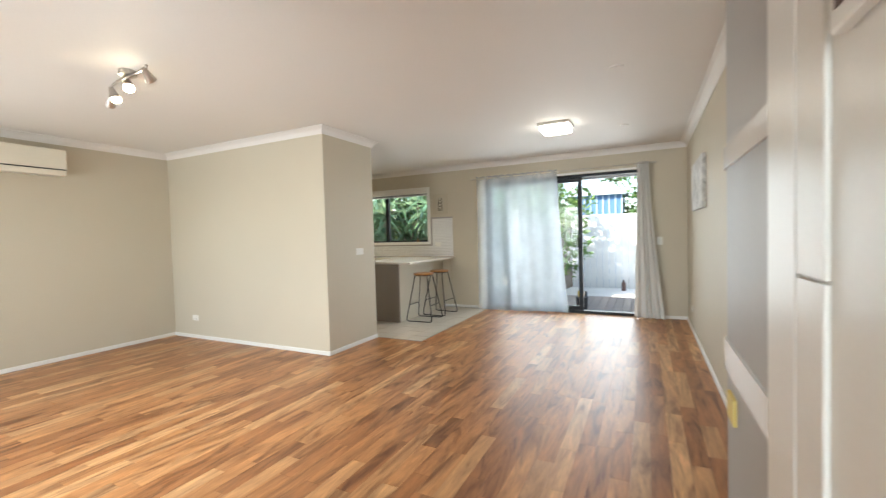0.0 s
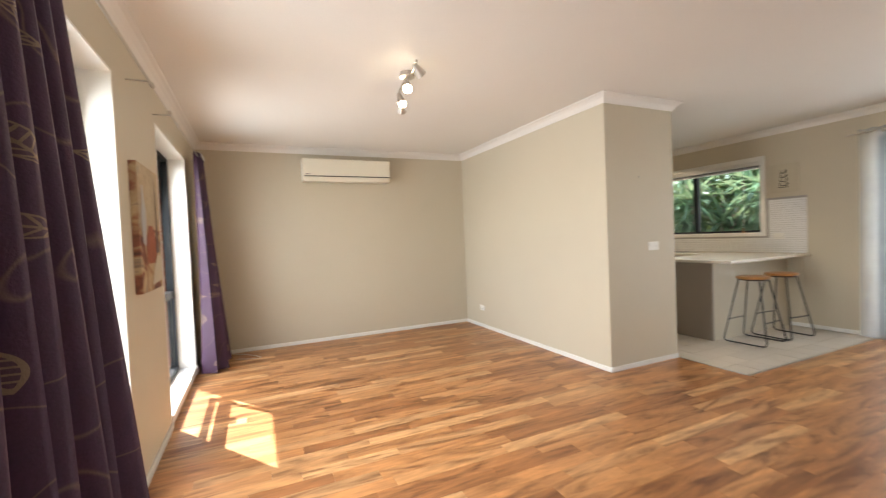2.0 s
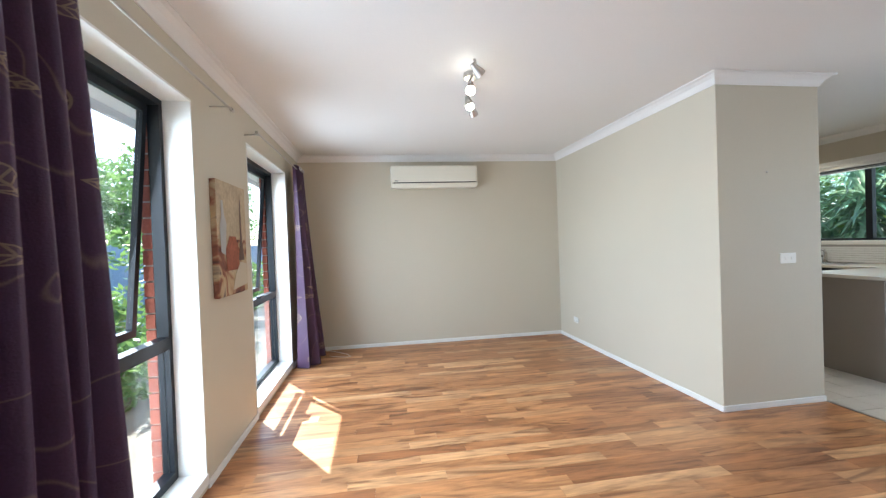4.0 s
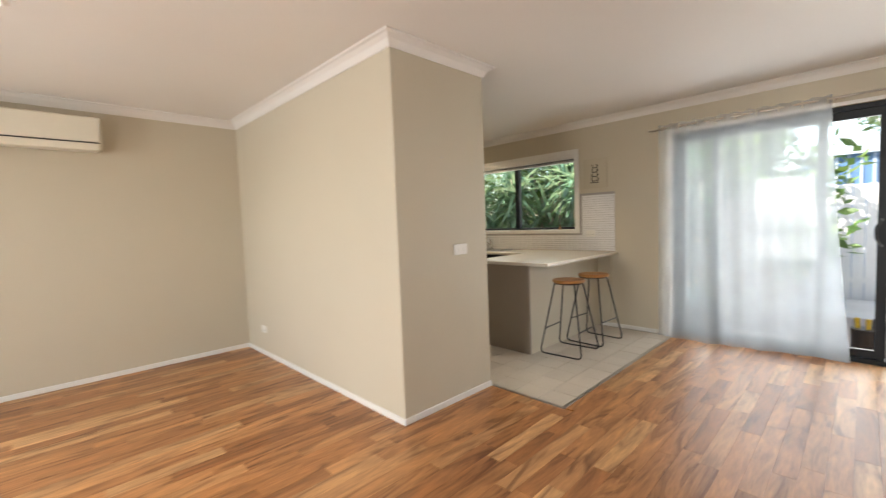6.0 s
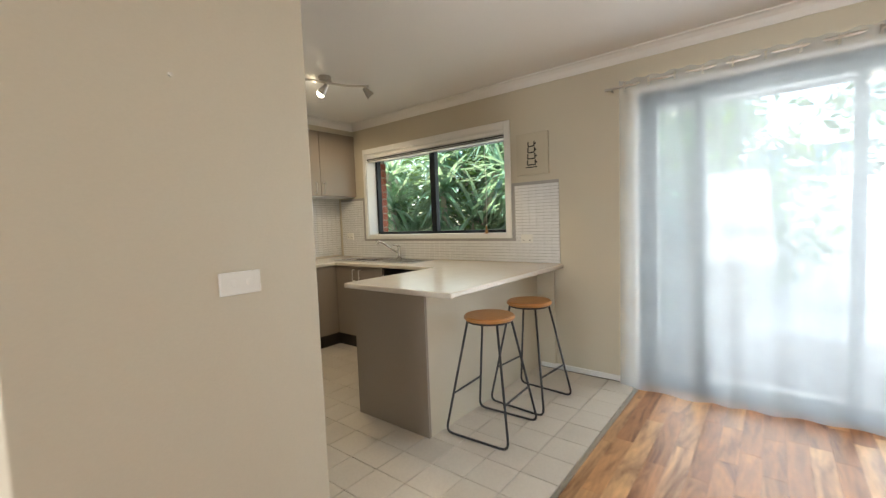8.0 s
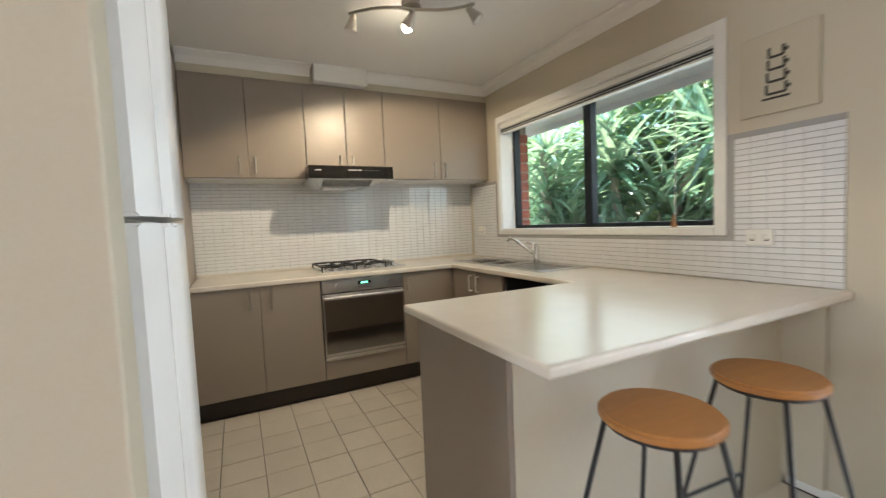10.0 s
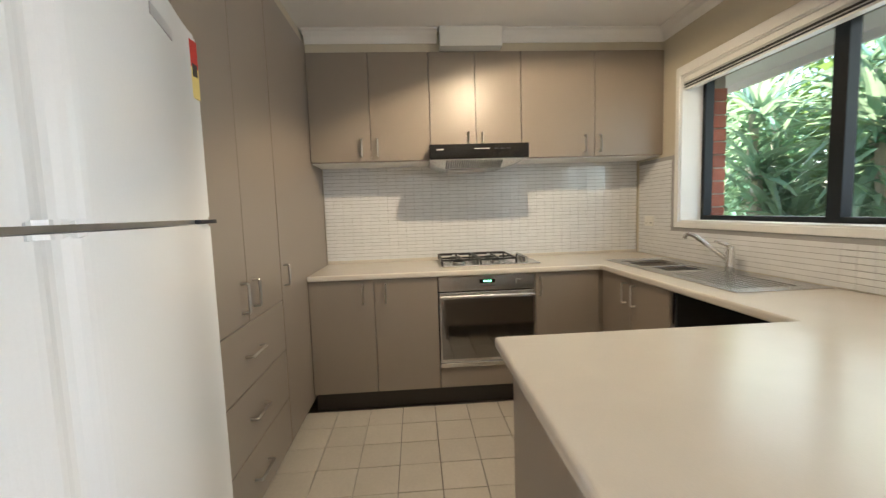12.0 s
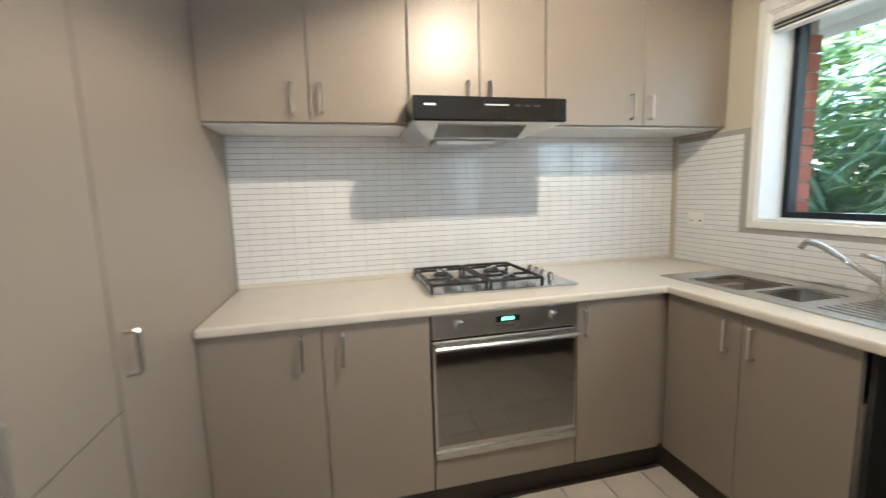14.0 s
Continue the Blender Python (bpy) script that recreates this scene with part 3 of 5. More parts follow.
sx0, sx1, sz0, sz1 = SLIDE
sl = thing("door_1", (-1.08, 6.7, 0), "black aluminium sliding glass door standing open to the deck", "sliding door", kind="structure")
part("door_frame", bars(bmesh.new(), sx0, sx1, 6.64, 6.76, 0.0, sz1, 0.04), ALU, sl, "black aluminium frame and track")
for nm, a, b, y in (("fixed_panel", sx0 + 0.042, -1.10, 6.735), ("sliding_panel", -1.95, -0.725, 6.69)):
    p = part(nm, bars(bmesh.new(), a, b, y - 0.018, y + 0.018, 0.042, sz1 - 0.042, 0.066), ALU, sl)
    g = part("pane", B(a + 0.066, y - 0.003, 0.11, b - 0.066, y + 0.003, sz1 - 0.11), GLASS, p)
    g.visible_shadow = False
part("handle", T(bend([(-0.765, 6.67, 1.20), (-0.765, 6.62, 1.20), (-0.80, 6.61, 1.14), (-0.80, 6.61, 1.05), (-0.765, 6.62, 0.99), (-0.765, 6.67, 0.99)], 0.02), 0.009), BLACKM, sl, "black pull handle")
part("architrave", slab([sx0 - 0.02, sx0, sx1, sx1 + 0.02], [0, sz1, sz1 + 0.03], [(sx0, sx1, -1, sz1)], YB - 0.01, YB, lambda u, v, w: (u, w, v)), TRIM, sl, "thin white surround")

# ---- curtains ----


def drape(x0, x1, y, z0, z1, folds, depth, seed, spread=None, tails=0.0, nx=None, swing=0.0, flare=0.35, slack=0.0):
    """A hanging curtain: folds that loosen downwards; spread gives the width at the hem."""
    rnd = random.Random(seed)
    bm = bmesh.new()
    nx, nz = nx or folds * 10, 22
    ph = [rnd.uniform(0, 6.28) for _ in range(3)]
    s0, s1 = spread or (x0, x1)
    g = []
    for j in range(nz + 1):
        t = j / nz
        row = []
        for i in range(nx + 1):
            u = i / nx
            e = t ** 1.4
            a, b = x0 + (s0 - x0) * e, x1 + (s1 - x1) * e
            w = math.sin(u * folds * 2 * math.pi + 0.7 * math.sin(u * 9 + ph[0]) * t)
            w += 0.35 * t * math.sin(u * folds * 3.3 + ph[1] + 2 * t)
            x = a + (b - a) * u + 0.012 * t * math.sin(u * 17 + ph[2])
            z = z1 + (z0 - z1) * t + tails * t * math.sin(u * 5 + ph[1]) + (0.006 * math.cos(u * folds * 4 * math.pi) if j == 0 else 0)
            row.append(bm.verts.new((x, y + swing * t * (1 - slack * u) + depth * w * (0.75 + flare * t), z)))
        g.append(row)
    for a, b in zip(g, g[1:]):
        for i in range(nx):
            bm.faces.new((a[i], a[i + 1], b[i + 1], b[i]))
    return bm


def ring(c, r, axis="x", tube_r=0.005):
    pts = []
    for i in range(17):
        a = 2 * math.pi * i / 16
        pts.append((c[0] + (0 if axis == "x" else r * math.cos(a)), c[1] + r * math.cos(a) * (axis == "x"), c[2] + r * math.sin(a)))
    return tube(bmesh.new(), pts, tube_r, 6, caps=False)


sheer = thing("sheer_curtain", (-1.7, 6.5, 0), "white sheer voile curtain drawn across the sliding door", "curtain")
part("cloth", drape(-2.40, -1.07, 6.50, 0.015, 2.235, 6, 0.015, 3, (-2.42, -0.93), 0.012, 110), SHEER, sheer, smooth=True)
for i in range(9):
    x = -2.36 + i * 0.158
    part("eyelet", ring((x, 6.50, 2.195), 0.024, "x"), SATIN, sheer)
rc = thing("side_curtain", (0.2, 6.5, 0), "white cloth curtain gathered beside the sliding door", "curtain")
part("cloth", drape(0.05, 0.20, 6.50, 0.012, 2.235, 5, 0.035, 8, (-0.02, 0.40), 0.0, 60), LINEN, rc, smooth=True)
rod = thing("curtain_rod", (-1.1, 6.5, 2.195), "slim metal curtain rod above the sliding door", "curtain rod")
part("pole", T([(-2.50, 6.50, 2.195), (0.30, 6.50, 2.215)], 0.009), SATIN, rod)
for x in (-2.47, -1.05, 0.26):
    part("bracket", T([(x, 6.50, 2.2), (x, 6.60, 2.2)], 0.006, 8), SATIN, rod)


def purple(x0, x1, seed, spread, label, folds=4, y=0.065, depth=0.036, swing=0.02, flare=0.6, slack=0.0):
    c = thing("purple_curtain", ((x0 + x1) / 2, 0.06, 0), label, "curtain", "purple curtains")
    part("cloth", drape(x0, x1, y, 0.015, 2.235, folds, depth, seed, spread, 0.0, 64, swing, flare, slack), PURPLE, c, smooth=True)
    for i in range(3):
        part("eyelet", ring((x1 - 0.03 - i * (x1 - x0) / 3, 0.105, 2.195), 0.022, "y"), CHROME, c, "chrome eyelet ring")


purple(-1.62, -1.02, 5, (-1.41, -0.84), "dark purple patterned curtain gathered beside the entry", 7, 0.07, 0.036, 0.22, 0.6, 0.55)
purple(-5.30, -5.00, 6, (-5.42, -4.88), "dark purple curtain with gold leaf pattern in the corner", 3, 0.06, 0.045, 0.06, 1.5)
for a, b in ((-3.02, -1.1), (-5.35, -3.56)):
    r = thing("thin_rod", ((a + b) / 2, 0.065, 2.2), "thin metal rod that carries a purple curtain", "curtain rod", "front curtain rods")
    part("pole", T([(a, 0.065, 2.2), (b, 0.065, 2.2)], 0.007), SATIN, r)
    for x in (a, b):
        part("finial", D((x, 0.065, 2.2), 0.013, 0.035, "x", 12), SATIN, r)
        xx = x + (0.06 if x == a else -0.06)
        part("bracket", T([(xx, 0.065, 2.2), (xx, YF, 2.2)], 0.005, 8), SATIN, r)

# ---- living room things ----
ac = thing("air_conditioner", (-5.58, 1.68, 2.0), "cream split-system air conditioner mounted high on the wall", "air conditioner")
part("body", B(XL, 1.12, 2.035, -5.49, 2.235, 2.315, bevel=0.02, seg=3), CREAM, ac)
part("front_panel", B(-5.495, 1.13, 2.10, -5.482, 2.225, 2.305, bevel=0.005), CREAM, ac)
part("louvre", B(-5.52, 1.14, 2.028, -5.479, 2.215, 2.088, bevel=0.008), CREAM, ac)
part("air_slot", B(-5.50, 1.14, 2.089, -5.486, 2.215, 2.099), DARK, ac, "dark outlet slot")
part("badge", B(-5.482, 1.16, 2.115, -5.480, 1.21, 2.121), INK, ac)


def spot_bar(name, c, heads, axis, lit, label, cone=95, spill=0, spill_way=(0, 0, -1)):
    """A curved spotlight bar on a round ceiling rose; heads are offsets along the bar, with the way each one points."""
    s = thing(name, (c[0], c[1], H - 0.1), label, "ceiling light")
    d = Vector(axis).normalized()
    n = Vector((-d.y, d.x, 0))
    c0 = Vector((c[0], c[1], H))
    part("rose", D(c0 - Vector((0, 0, 0.0175)), 0.055, 0.035, seg=24, r2=0.05), SATIN, s)
    o0, o1 = heads[0][0] - 0.02, heads[-1][0] + 0.02
    L = max(abs(o0), abs(o1))
    pts = [c0 + d * (o0 + (o1 - o0) * i / 20) + n * 0.035 * math.sin((o0 + (o1 - o0) * i / 20) / L * math.pi) - Vector((0, 0, 0.045)) for i in range(21)]
    part("bar", T(pts, 0.009, 8), SATIN, s)
    for i, (off, way) in enumerate(heads):
        p = c0 + d * off + n * 0.035 * math.sin(off / L * math.pi) - Vector((0, 0, 0.05))
        w = Vector(way).normalized()
        q = p - Vector((0, 0, 0.035))
        part("stem", T([p, q], 0.006, 8), SATIN, s)
        h = part("head", T([q - w * 0.03, q, q + w * 0.03, q + w * 0.055], [0.014, 0.022, 0.03, 0.036], 14), SATIN, s)
        if i in lit:
            part("bulb", T([q + w * 0.052, q + w * 0.066, q + w * 0.08, q + w * 0.087], [0.027, 0.031, 0.023, 0.008], 14), BULB, h, "lit bulb")
            lamp("spot_lamp", "SPOT", look(q + w * 0.1, q + w), lit[i], WARM, cone=cone, blend=0.9)
            if spill:
                lamp("spill_lamp", "SPOT", look(q + w * 0.1, q + w * 0.1 + Vector(spill_way)), spill, WARM, cone=148, blend=0.2)
        else:
            part("bulb", T([q + w * 0.05, q + w * 0.058], [0.03, 0.025], 14), PLASTIC, h, "unlit bulb")
    return s


spot_bar("spotlight_bar", (-3.03, 1.61), [(-0.29, (-0.3, 0.6, -0.5)), (0.0, (0.6, -0.25, -0.8)), (0.27, (0.3, 0.2, -1)), (0.50, (-0.7, 0.3, -0.5))], (-0.97, 0.25, 0), {1: 14, 2: 12},
         "satin nickel spotlight bar with two lit heads")
spot_bar("kitchen_spotlight_bar", (-4.32, 5.39), [(-0.33, (-0.25, -0.2, -0.9)), (0.0, (-0.6, -0.2, -0.6)), (0.33, (0.3, 0.4, -0.6))], (0.5, 0.86, 0), {1: 5},
         "satin nickel kitchen spotlight bar with one lit head", 80, 11, (-0.25, 0.15, -0.95))

sq = thing("ceiling_light", (-0.72, 4.72, H - 0.09), "square frosted ceiling light switched on", "ceiling light")
part("base", B(-0.90, 4.54, H - 0.03, -0.56, 4.88, H), SATIN, sq)
part("shade", B(-0.88, 4.56, H - 0.085, -0.58, 4.86, H - 0.03, bevel=0.02, seg=3), DIFFUSER, sq, "glowing frosted shade")
for x, y in ((-0.02, 3.29), (-0.05, 5.15)):
    sm = thing("smoke_alarm", (x, y, H - 0.02), "flat round white smoke alarm on the ceiling", "smoke alarm", "smoke alarms")
    part("cover", D((x, y, H - 0.005), 0.045, 0.010, seg=24, r2=0.05), CEIL, sm)


def plate(name, c, axis, out, w, h, label, rockers=1, slots=False):
    """A wall plate at c on a wall of the given axis; out is the way off the wall."""
    t = thing(name, c, label, "switch" if not slots else "power point")
    x, y, z = c

    def pb(du, dz, hw, hh, d0, d1, bev=0.002):
        if axis == "x":
            return B(x + out * d0, y + du - hw, z + dz - hh, x + out * d1, y + du + hw, z + dz + hh, bevel=bev, seg=1)
        return B(x + du - hw, y + out * d0, z + dz - hh, x + du + hw, y + out * d1, z + dz + hh, bevel=bev, seg=1)
    part("faceplate", pb(0, 0, w / 2, h / 2, 0, 0.009, 0.003), PLASTIC, t)
    for i in range(rockers):
        part("rocker", pb((i - (rockers - 1) / 2) * w * 0.4, 0, 0.008, 0.012, 0.009, 0.014), PLASTIC, t)
    if slots:
        for s in (-1, 1):
            part("socket", pb(s * w * 0.25, -0.012, 0.007, 0.006, 0.009, 0.0105, 0), INK, t)
    return t


plate("light_switch", (-2.93, 3.972, 1.108), "x", 1, 0.138, 0.078, "white double light switch on the nib wall", 2)
plate("power_point", (-5.22, 3.4, 0.27), "y", -1, 0.115, 0.072, "white double power point low on the wall", 2, True)
plate("light_switch", (0.33, YB, 1.11), "y", -1, 0.075, 0.115, "white switch beside the curtain", 1)
plate("power_point", (XR, 5.93, 0.27), "x", -1, 0.115, 0.072, "white power point low on the side wall", 2, True)
plate("power_point", (-3.2, YB - 0.008, 1.11), "y", -1, 0.115, 0.075, "white double power point on the splashback", 2, True)
plate("power_point", (-5.60, YB - 0.008, 1.15), "y", -1, 0.115, 0.075, "white power point near the sink corner", 2, True)
solo("picture_hook", T([(-2.93, 3.81, 1.755), (-2.92, 3.81, 1.755)], 0.006, 8), SATIN, "tiny nail in the painted nib wall", "hook")

cv = thing("canvas_painting", (-3.16, -0.03, 1.03), "russet and brown still-life canvas between the windows", "painting")
part("canvas", B(-3.43, YF, 1.03, -2.90, YF + 0.035, 1.755, bevel=0.003, seg=1), PAINTING, cv)
def patch(name, pts, z0, material, label):
    """A flat painted shape on the canvas face; pts run from the canvas's left foot, in metres."""
    bm = bmesh.new()
    y = YF + 0.0355 + z0
    lo, hi = ([bm.verts.new((-2.90 - u, y + d, 1.03 + v)) for u, v in pts] for d in (-0.0008, 0))
    bm.faces.new(hi)
    bm.faces.new(lo[::-1])
    for i in range(len(pts)):
        j = (i + 1) % len(pts)
        bm.faces.new((lo[i], lo[j], hi[j], hi[i]))
    bmesh.ops.recalc_face_normals(bm, faces=bm.faces)
    part(name, bm, material, cv, label)


patch("painted_sky", [(0.0, 0.36), (0.53, 0.36), (0.53, 0.725), (0.0, 0.725)], 0.0012, OCHRE, "tan painted background")
patch("painted_tower", [(0.36, 0.22), (0.47, 0.22), (0.435, 0.36), (0.425, 0.6), (0.415, 0.68), (0.405, 0.6), (0.395, 0.36)], 0.003, WINE, "dark painted tower")
patch("painted_basket", [(0.14, 0.16), (0.34, 0.16), (0.37, 0.29), (0.30, 0.38), (0.19, 0.38), (0.11, 0.28)], 0.0045, RUSSET, "russet painted basket")
patch("painted_bottle", [(0.04, 0.28), (0.11, 0.26), (0.14, 0.46), (0.10, 0.52), (0.09, 0.60), (0.06, 0.60), (0.06, 0.50), (0.03, 0.44)], 0.006, GREYP, "grey painted bottle")
patch("painted_cloth", [(0.22, 0.03), (0.50, 0.05), (0.50, 0.19), (0.38, 0.21), (0.28, 0.13)], 0.006, PAPER, "cream painted cloth")
pa = thing("pale_canvas", (0.65, 5.0, 1.47), "pale floral canvas on the side wall", "painting")
part("canvas", B(XR - 0.035, 4.55, 1.47, XR, 5.55, 1.98, bevel=0.003, seg=1), PALEART, pa)
kp = thing("cup_print", (-3.13, 6.59, 1.66), "small beige canvas with a stack of cups drawn on it", "painting")
part("canvas", B(-3.28, YB - 0.02, 1.655, -2.985, YB, 2.005, bevel=0.003, seg=1), PAPER, kp)
cup = bmesh.new()
for i in range(4):
    z = 1.74 + i * 0.052
    w = 0.036 - 0.003 * i
    for s in (-1, 1):
        box(cup, -3.135 + s * w - 0.006, YB - 0.023, z, -3.135 + s * w + 0.004, YB - 0.02, z + 0.04)
    box(cup, -3.135 - w, YB - 0.023, z - 0.006, -3.135 + w, YB - 0.02, z + 0.004)
    box(cup, -3.135 + w, YB - 0.023, z + 0.012, -3.135 + w + 0.016, YB - 0.02, z + 0.026)
box(cup, -3.19, YB - 0.023, 1.715, -3.085, YB - 0.02, 1.724)
part("drawing", cup, INK, kp, "dark sketch of stacked cups")
ep = thing("entry_picture", (0.44, 0.55, 1.55), "brown print in a pale frame on the entry wall", "picture")
part("picture_frame", B(0.435, 0.35, 1.575, 0.46, 0.85, 2.1, bevel=0.004, seg=1), TRIM, ep)
part("print", B(0.432, 0.385, 1.605, 0.4345, 0.82, 2.07), WINE, ep)

cable = []
for i in range(40):
    a = i / 39
    cable.append((-5.36 + 0.16 * math.sin(a * 5.2) - 0.22 * a, 0.20 + 0.35 * math.sin(a * 3.6 + 0.3), 0.005))
solo("loose_cable", T(cable, 0.0035, 6), PLASTIC, "thin white cable lying loose on the floor", "cable", smooth=True)

# wall furnace and its flue cover by the entry
ht = thing("wall_furnace", (0.57, 1.75, 0), "tall white and grey wall furnace reaching the ceiling", "heater")


def rounded(z0, z1, x0, r=0.16):
    """The cabinet's plan: flat side, rounded far corner."""
    bm = bmesh.new()
    pts = [(XR, 1.292), (x0, 1.292)] + [(x0 + r - r * math.cos(a), 2.18 - r + r * math.sin(a)) for a in (math.pi / 2 * i / 8 for i in range(9))] + [(XR, 2.18)]
    lo, hi = [bm.verts.new((*p, z0)) for p in pts], [bm.verts.new((*p, z1)) for p in pts]
    for i in range(len(pts)):
        j = (i + 1) % len(pts)
        bm.faces.new((lo[i], lo[j], hi[j], hi[i]))
    bm.faces.new(lo[::-1])
    bm.faces.new(hi)
    return bm


for a, b in ((0.03, 0.69), (0.81, 1.515), (1.60, H - 0.002)):
    part("panel", rounded(a, b, 0.468), GREYP, ht, "grey enamelled panel")
for a, b in ((0.69, 0.81), (1.515, 1.60)):
    part("band", rounded(a, b, 0.458), FRIDGE, ht, "white enamelled band")
part("foot", rounded(0, 0.03, 0.49), DARK, ht)
part("label_plate", B(0.454, 1.82, 0.52, 0.467, 1.95, 0.62), STICKER, ht, "yellow rating label")
cl = thing("door_2", (0.45, 1.1, 0), "white entry cupboard door with a two-part panel", "door", kind="structure")
part("door_stile", B(0.448, 1.075, 0, 0.46, 1.29, H - 0.08, bevel=0.002, seg=1), TRIM, cl)
part("door_leaf", B(0.450, 0.92, 0.02, 0.46, 1.071, 1.168, bevel=0.002, seg=1), TRIM, cl)
part("door_leaf", B(0.450, 0.92, 1.174, 0.46, 1.071, 2.1, bevel=0.002, seg=1), TRIM, cl)

# ---- kitchen ----
FX, WTOP = -5.175, 0.90
GAP = 0.002


def d_handle(a, b, out, wide=0.012):
    """A flat bar bow handle from a to b, standing off by out."""
    a, b, o = Vector(a), Vector(b), Vector(out)
    bm = bmesh.new()
    tube(bm, bend([a, a + o, b + o, b], 0.003, 1), wide / 2, 4)
    return bm


def unit(name, lo, hi, face, leaves, label, plinth=0.135, foot=True, group="kitchen cupboards"):
    """A cupboard with body and leaves; leaves are (axis range, z range, handle from, handle to)."""
    u = thing(name, ((lo[0] + hi[0]) / 2, (lo[1] + hi[1]) / 2, lo[2]), label, "cupboard", group)
    ax, at, out = face
    part("body", B(*lo, *hi), LAMINATE, u)
    for a, b, z0, z1, h in leaves:
        t = 0.018 * out
        if ax == "x":
            d = part("door", B(at, a + GAP, z0 + GAP, at + t, b - GAP, z1 - GAP, bevel=0.0015, seg=1), LAMINATE, u)
        else:
            d = part("door", B(a + GAP, at, z0 + GAP, b - GAP, at + t, z1 - GAP, bevel=0.0015, seg=1), LAMINATE, u)
        if h:
            (p0, q0), (p1, q1) = h
            e = at + t
            mk = (lambda p, q: (e, p, q)) if ax == "x" else (lambda p, q: (p, e, q))
            o = (0.03 * out, 0, 0) if ax == "x" else (0, 0.03 * out, 0)
            part("handle", d_handle(mk(p0, q0), mk(p1, q1), o, 0.012), SATIN, d, "satin metal bow handle")
    return u


BX = FX - 0.018
unit("base_cupboard", (XK, 4.152, 0.135), (BX - 0.001, 4.958, 0.864), ("x", BX, 1),
     [(4.152, 4.558, 0.135, 0.866, ((4.49, 0.83), (4.49, 0.715))), (4.558, 4.958, 0.135, 0.866, ((4.63, 0.83), (4.63, 0.715)))], "taupe two-door base cupboard under the worktop")
unit("oven_housing", (XK, 4.960, 0.135), (BX - 0.001, 5.584, 0.27), ("x", BX, 1), [(4.960, 5.584, 0.135, 0.272, None)], "taupe filler panel below the oven")
unit("base_cupboard", (XK, 5.588, 0.135), (BX - 0.001, 6.594, 0.864), ("x", BX, 1),
     [(5.588, 6.01, 0.135, 0.866, ((5.615, 0.83), (5.615, 0.72)))], "taupe single-door base cupboard in the corner")
SY = 6.03
unit("sink_cupboard", (BX + 0.02, SY + 0.018, 0.135), (-4.462, 6.594, 0.70), ("y", SY + 0.018, -1),
     [(BX + 0.022, -4.82, 0.135, 0.866, ((-4.87, 0.83), (-4.87, 0.715))), (-4.82, -4.462, 0.135, 0.866, ((-4.77, 0.83), (-4.77, 0.715)))], "taupe two-door cupboard under the sink")
pl = thing("kickboard", (-5.25, 5.3, 0), "dark recessed kickboard along the base cupboards", "kickboard")
part("long_board", B(-5.30, 4.152, 0.001, -5.24, 6.085, 0.135), PLINTH, pl)
part("short_board", B(-5.24, 6.07, 0.001, -4.462, 6.085, 0.135), PLINTH, pl)
pn = thing("peninsula", (-3.4, 5.8, 0), "taupe panelled peninsula base under the breakfast bar", "kitchen counter")
part("end_panel", B(-3.735, 5.098, 0.001, -3.104, 5.118, 0.864, bevel=0.001, seg=1), LAMINATE, pn)
part("back_panel", B(-3.122, 5.119, 0.001, -3.104, 6.585, 0.864), WALL, pn, "pale painted back panel")
part("inner_panel", B(-3.735, 5.119, 0.135, -3.717, 6.585, 0.864), LAMINATE, pn)
part("return_panel", B(-3.104, 6.565, 0.05, -2.95, 6.585, 0.864), WALL, pn)
# the recess's shade is painted in: near-black panels at its back and side
dish = thing("dishwasher_space", (-4.1, 6.4, 0), "empty appliance space under the worktop, its shade painted as near-black panels", "kitchen recess")
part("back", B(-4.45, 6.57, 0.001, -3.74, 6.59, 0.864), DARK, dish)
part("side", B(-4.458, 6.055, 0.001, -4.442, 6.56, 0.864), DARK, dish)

wt = thing("worktop", (-4.6, 5.8, 0.865), "cream laminate U-shaped worktop with rounded front edges", "worktop")
us = [XK, -5.155, -5.34, -5.24, -5.05, -4.95, -4.75, -3.785, -2.875]
vs = [4.152, 5.055, 6.01, 6.17, 6.20, 6.47, 6.597]
open_area = [(-5.155, -3.785, 0, 6.01), (-3.785, 0, 0, 5.055), (-5.24, -4.95, 6.17, 6.47), (-4.95, -4.75, 6.2, 6.47)]
part("slab", slab(us, vs, open_area, 0.865, WTOP, lambda u, v, w: (u, v, w), 0.010), WORKTOP, wt)
part("upstand", B(XK, 4.152, WTOP - 0.002, XK + 0.012, YB - 0.001, WTOP + 0.02, bevel=0.003, seg=1), WORKTOP, wt)

sink = thing("sink", (-4.75, 6.33, 0.9), "stainless steel double-bowl sink with drainer", "sink")
part("rim", slab([-5.34, -5.225, -4.965, -4.935, -4.765, -4.18], [6.13, 6.185, 6.215, 6.455, 6.56], [(-5.225, -4.965, 6.185, 6.455), (-4.935, -4.765, 6.215, 6.455)], WTOP + 0.0005, WTOP + 0.006, lambda u, v, w: (u, v, w), 0.0015), STEEL, sink)


def bowl(x0, y0, x1, y1, depth):
    bm = B(x0, y0, WTOP - depth, x1, y1, WTOP + 0.003, bevel=0.02, seg=3)
    top = [f for f in bm.faces if f.calc_center_median().z > WTOP - 0.02 and f.normal.z > 0.4]
    bmesh.ops.delete(bm, geom=top, context="FACES")
    return bm


